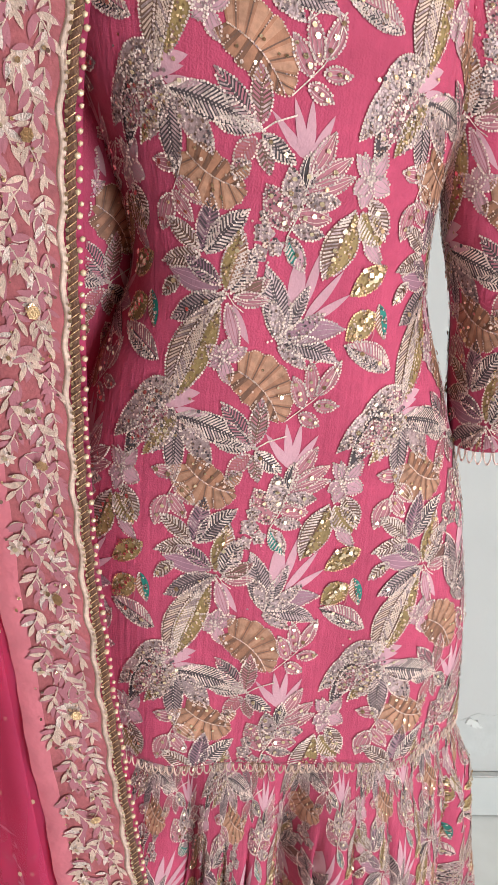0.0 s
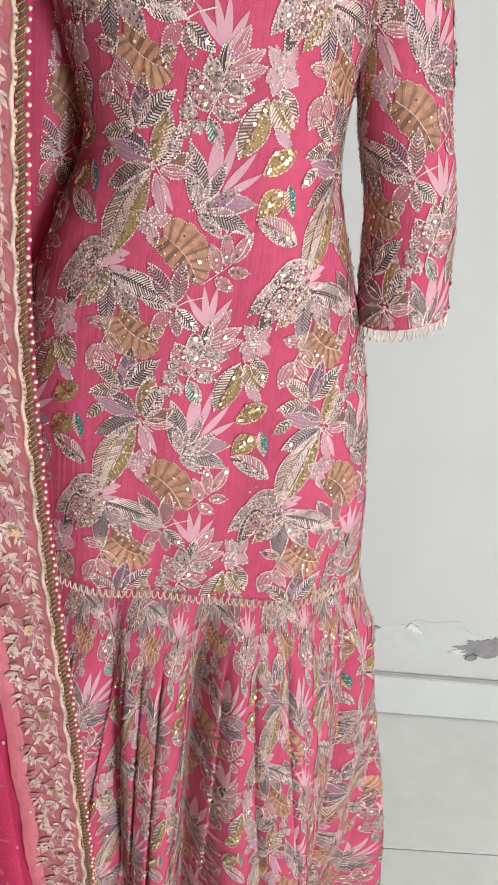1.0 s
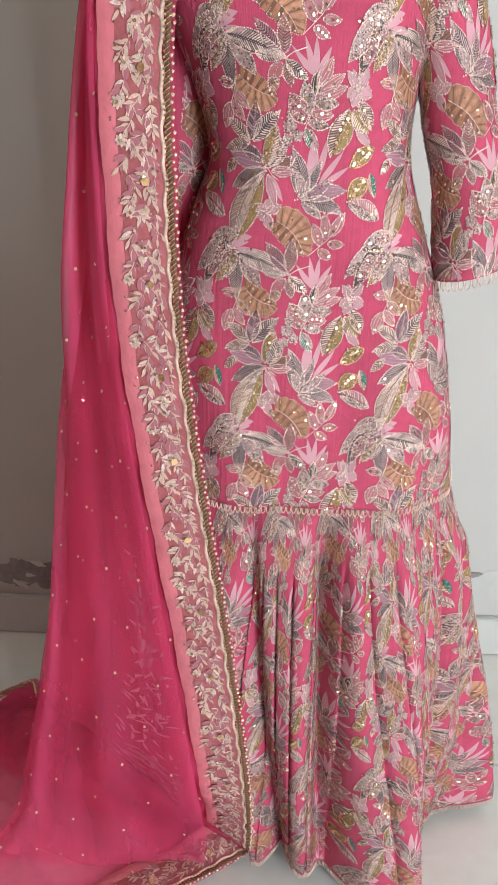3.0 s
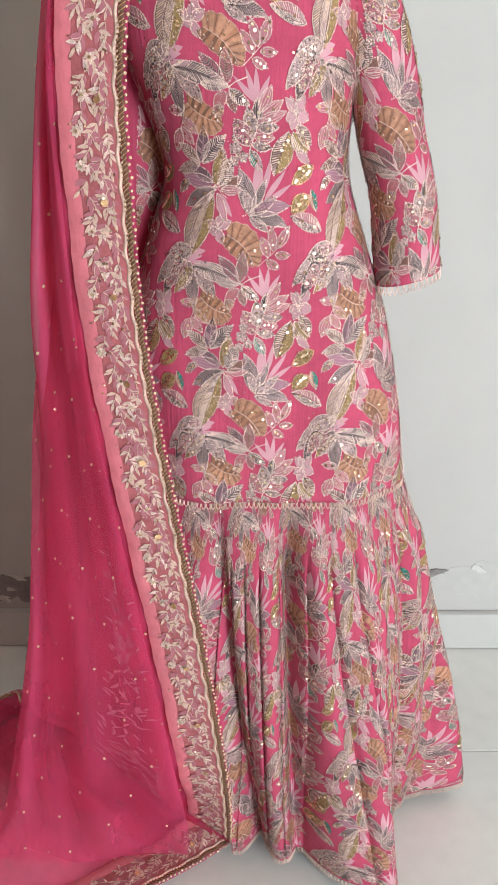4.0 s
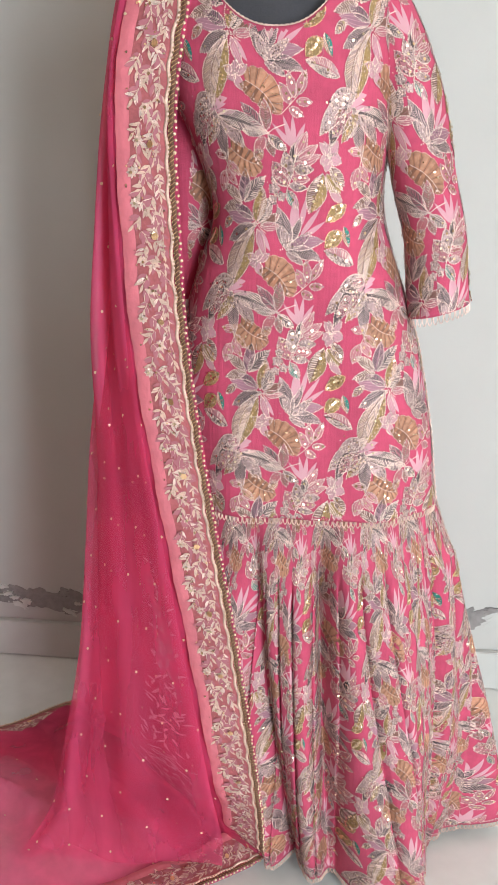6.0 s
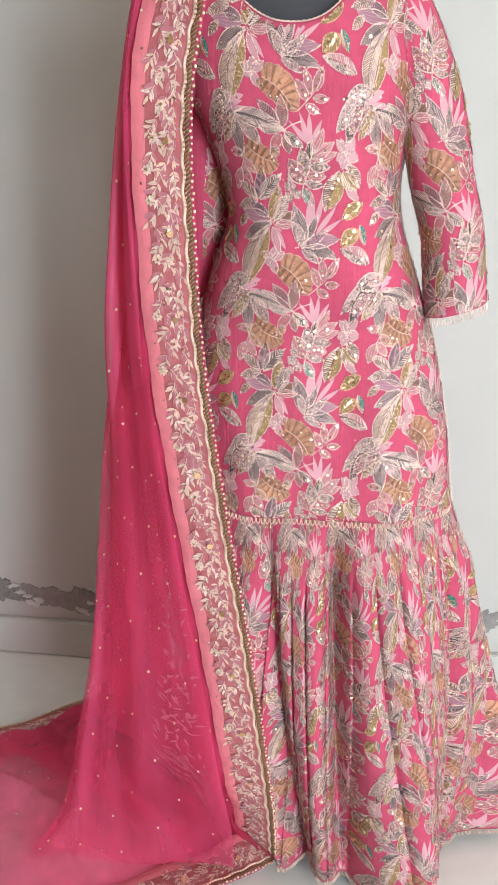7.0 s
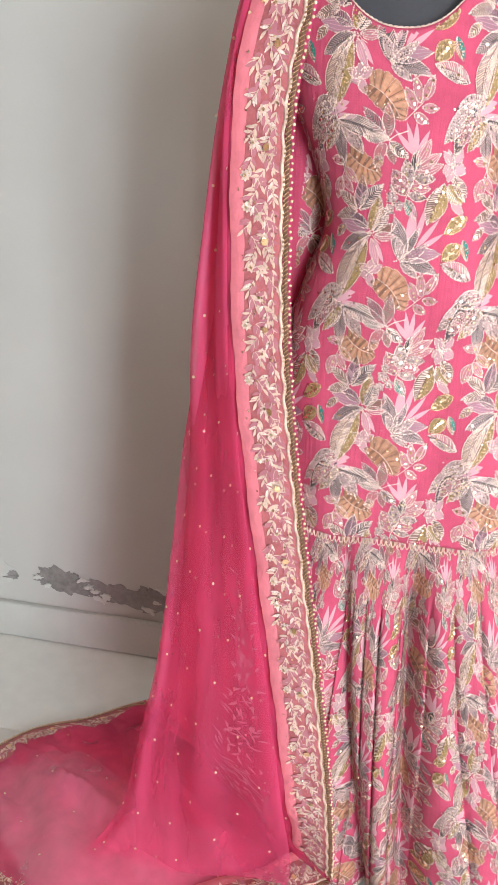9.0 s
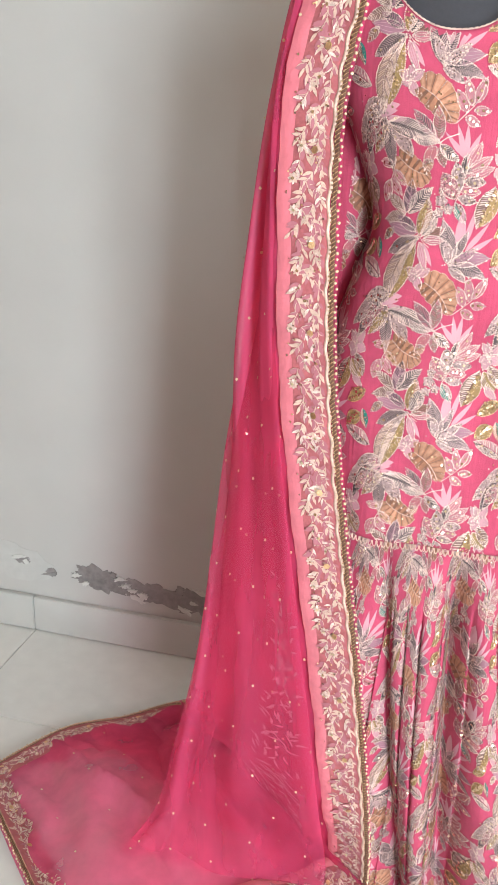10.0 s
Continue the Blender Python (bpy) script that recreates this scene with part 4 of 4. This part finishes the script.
def border(top, P, Q, i0, i1, width, face, hanging):
    """Embroidered band along the edge P, reaching towards Q: satin, vine, gold cord, lace and pearls."""
    P, Q = P[i0:i1], Q[i0:i1]
    seg = np.concatenate([[0], np.cumsum(np.linalg.norm(np.diff(P, axis=0), axis=1))])
    total = seg[-1]
    e = unit(Q - P)
    d = unit(np.gradient(P, axis=0))
    e = unit(e - d * np.sum(e * d, axis=1, keepdims=True))
    kern = np.ones(15) / 15
    e = unit(np.stack([np.convolve(np.pad(e[:, k], 7, mode="edge"), kern, "valid") for k in range(3)], 1))
    n = unit(np.cross(d, e)) * face
    n = np.where((P[:, 2:3] < 0.06) & (n[:, 2:3] < 0), -n, n)

    def at(w, v):
        def pick(a):
            return np.stack([np.interp(v, seg, a[:, k]) for k in range(3)], -1)
        wav = 0.0025 * np.sin(v * 45) * np.clip(w / width, 0, 1)
        return pick(P) + pick(e) * w[..., None] + pick(n) * (0.004 + wav)[..., None]

    def band(name, w0, w1, mat, lift, nw=8, wavy=0.0, label=""):
        nvv = max(40, int(total / 0.006))
        v = np.linspace(0, total, nvv)[:, None] + np.zeros((1, nw))
        w = np.linspace(w0, w1, nw)[None, :] + wavy * np.sin(v * 170) + 0.4 * wavy * np.sin(v * 71)
        p = at(w, v)
        crown = np.sin(np.linspace(0, math.pi, nw))[None, :, None] * lift
        nn = np.stack([np.interp(v, seg, n[:, k]) for k in range(3)], -1)
        ob = smooth(mesh_ob(name, (p + nn * crown).reshape(-1, 3), grid_faces(nvv, nw), [mat], top, None, label))
        return ob

    k0 = width / 0.081
    if hanging:
        band("net_band", 0.014, 0.063, THREAD["maroon"], 0.001, 10, label="rose net band under the embroidery")
        band("satin_band", 0.0625, width, M_SATIN, 0.0012, 8, 0.0004, label="peach satin ribbon band")
    else:
        band("net_band", 0.002, 0.05, THREAD["maroon"], 0.001, 8, label="maroon net band")
    band("lace_edge", 0.003, 0.0098, THREAD["antique"], 0.001, 6, 0.0008, "antique gold lace strip")
    if hanging:
        band("gold_cord", 0.0104, 0.0155, THREAD["ivory"], 0.002, 5, 0.0014, "shiny gold zari cord")
    # vine: sprays of pointed leaves on short curved stems, rosettes and gold discs between them
    k = Motif(int(total * 1000))
    lo, hi = 0.0175, 0.068 * k0
    wide = hi - lo

    def spray(x, v, a, count, size):
        ca, sa = math.cos(math.radians(a)), math.sin(math.radians(a))
        k.line([(x + ca * q * size * 0.42 + 0.12 * size * math.sin(q) * -sa, v + sa * q * size * 0.42) for q in range(count + 1)], 0.001, "ivory", 0.0008)
        for q in range(count):
            for sg in (1, -1):
                px, pv = x + ca * q * size * 0.42, v + sa * q * size * 0.42
                b = a + sg * k.rnd.uniform(32, 58)
                l = size * k.rnd.uniform(0.75, 1.15)
                tip = px + l * math.cos(math.radians(b))
                if lo - 0.001 < tip < hi and lo < px < hi and 0 < pv < total:
                    fill = k.rnd.choice(("ivory", "ivory", "cream"))
                    k.leaf(px, pv, b, l * 1.08, l * 0.48, "rose", None, None, full=0.45, bend=0.2)
                    k.leaf(px + 0.0003, pv, b, l, l * 0.4, fill, None, None, full=0.45, bend=0.2)
        if lo < x + ca * count * size * 0.42 < hi - 0.003:
            k.leaf(x + ca * count * size * 0.42, v + sa * count * size * 0.42, a, size, size * 0.4, "ivory", None, None, full=0.45)

    v, c = 0.012, 0
    while v < total - 0.02:
        up = 1 if c % 2 else -1
        spray(lo + wide * (0.30 + 0.06 * math.sin(c * 2.1)), v, 90 + up * k.rnd.uniform(18, 40), 3, 0.0115)
        spray(lo + wide * (0.62 + 0.08 * math.sin(c * 1.3)), v + 0.006, 90 - up * k.rnd.uniform(18, 45), 3, 0.0115)
        spray(lo + wide * 0.12, v + 0.010, 90 + k.rnd.uniform(-12, 12), 2, 0.009)
        if c % 2 == 0:
            rx = lo + wide * k.rnd.uniform(0.3, 0.88)
            for a in range(0, 360, 45):
                k.leaf(rx, v + 0.008, a, 0.0066, 0.0044, "ivory" if a % 90 else "cream", None, None)
            k.disc(rx, v + 0.008, 0.0021, "sequin", 0.0014)
        for _ in range(3):
            k.disc(k.rnd.uniform(lo, hi), v + k.rnd.uniform(0, 0.02), k.rnd.uniform(0.0008, 0.0016), k.rnd.choice(("sequin", "gold", "umber")), 0.001)
        if c % 6 == 2:
            k.disc(lo + wide * 0.3, v + 0.012, 0.0048, "gold", 0.0012)
        v += 0.0185
        c += 1
    arr = np.array(k.v)
    base = at(arr[:, 0], arr[:, 1])
    nn = np.stack([np.interp(arr[:, 1], seg, n[:, q]) for q in range(3)], -1)
    used = sorted(set(k.m))
    tagged(mesh_ob("vine_embroidery", base + nn * (arr[:, 2:3] * 1.6 + 0.0012), k.f, [THREAD[MATS[m]] for m in used], top, [used.index(m) for m in k.m], "gold and ivory thread leaf vine"), kind="stuff")
    # pearls along the very edge, and slanting threads over the lace
    bm = bmesh.new()
    bmesh.ops.create_icosphere(bm, subdivisions=1, radius=1)
    sv = np.array([x.co[:] for x in bm.verts])
    sf = [tuple(x.index for x in f.verts) for f in bm.faces]
    bm.free()
    verts, faces = [], []
    bead = None
    for q in np.arange(0.004, total, 0.0074):
        w = 0.001 + 0.0012 * math.sin(q * 300)
        cpt = at(np.array([w]), np.array([q]))[0]
        r = 0.0022 + 0.0004 * math.sin(q * 517)
        if hanging:
            if bead is None:
                ob = smooth(mesh_ob("pearl", sv, sf, [THREAD["pearl"]], top))
                bead = ob.data
            else:
                ob = new("pearl", bead)
                ob.parent = top
            ob.location, ob.scale = cpt, (r, r, r)
            continue
        b = len(verts)
        verts += list(cpt + sv * r)
        faces += [tuple(i + b for i in f) for f in sf]
    if not hanging:
        tagged(smooth(mesh_ob("pearl_edging", verts, faces, [THREAD["pearl"]], top, None, "champagne pearl beads")), kind="stuff")
    k = Motif(3)
    for q in np.arange(0.004, total - 0.008, 0.0055):
        k.line([(0.003, q), (0.0095, q + 0.005)], 0.0006, "gold", 0.0)
        k.disc(0.0088, q, 0.0014, "sequin", 0.0008)
    arr = np.array(k.v)
    nn = np.stack([np.interp(arr[:, 1], seg, n[:, q]) for q in range(3)], -1)
    tagged(mesh_ob("lace_threads", at(arr[:, 0], arr[:, 1]) + nn * (0.0022 + arr[:, 2:3]), k.f, [THREAD[MATS[m]] for m in sorted(set(k.m))], top, [sorted(set(k.m)).index(m) for m in k.m]), kind="stuff")


dupatta()

# ---- damp patches on the wall ----
peeling(-0.55, [(-0.66, 0.18, 0.075, 0.032, -0.15), (-0.52, 0.165, 0.12, 0.028, -0.12), (-0.38, 0.155, 0.09, 0.036, -0.1)], 16, "grey bare plaster patch with flaking paint edges")
peeling(0.56, [(0.535, 0.18, 0.05, 0.035, 0.1), (0.585, 0.203, 0.02, 0.01, 0.3), (0.704, 0.221, 0.005, 0.004, 0), (0.61, 0.212, 0.004, 0.003, 0)], 6, "small grey patch of flaked wall paint")
peeling(0.87, [(0.88, 0.185, 0.085, 0.026, 0.1), (0.97, 0.19, 0.06, 0.03, 0)], 8, "grey bare plaster patch with flaking paint edges")
peeling(-0.85, [(-0.8, 0.18, 0.014, 0.009, 0), (-0.88, 0.2, 0.02, 0.01, 0)], 4, "tiny chips of flaked wall paint")
peeling(-0.98, [(-1.0, 0.19, 0.03, 0.012, 0.0), (-1.08, 0.175, 0.03, 0.014, 0.1)], 5, "small chips of flaked paint above the skirting")
tagged(wall_scab("limewash_patch", ragged(-1.0, 0.2, 0.2, 0.06, 4.2, -0.08, 60, 0.22), M_PATCH, 0.0009), "chalky white efflorescence on the damp wall", "wall stain", kind="structure")
tagged(wall_scab("limewash_patch", ragged(0.72, 0.19, 0.13, 0.05, 7.7, 0.05, 60, 0.25), M_PATCH, 0.0009), "chalky white efflorescence on the damp wall", "wall stain", kind="structure")
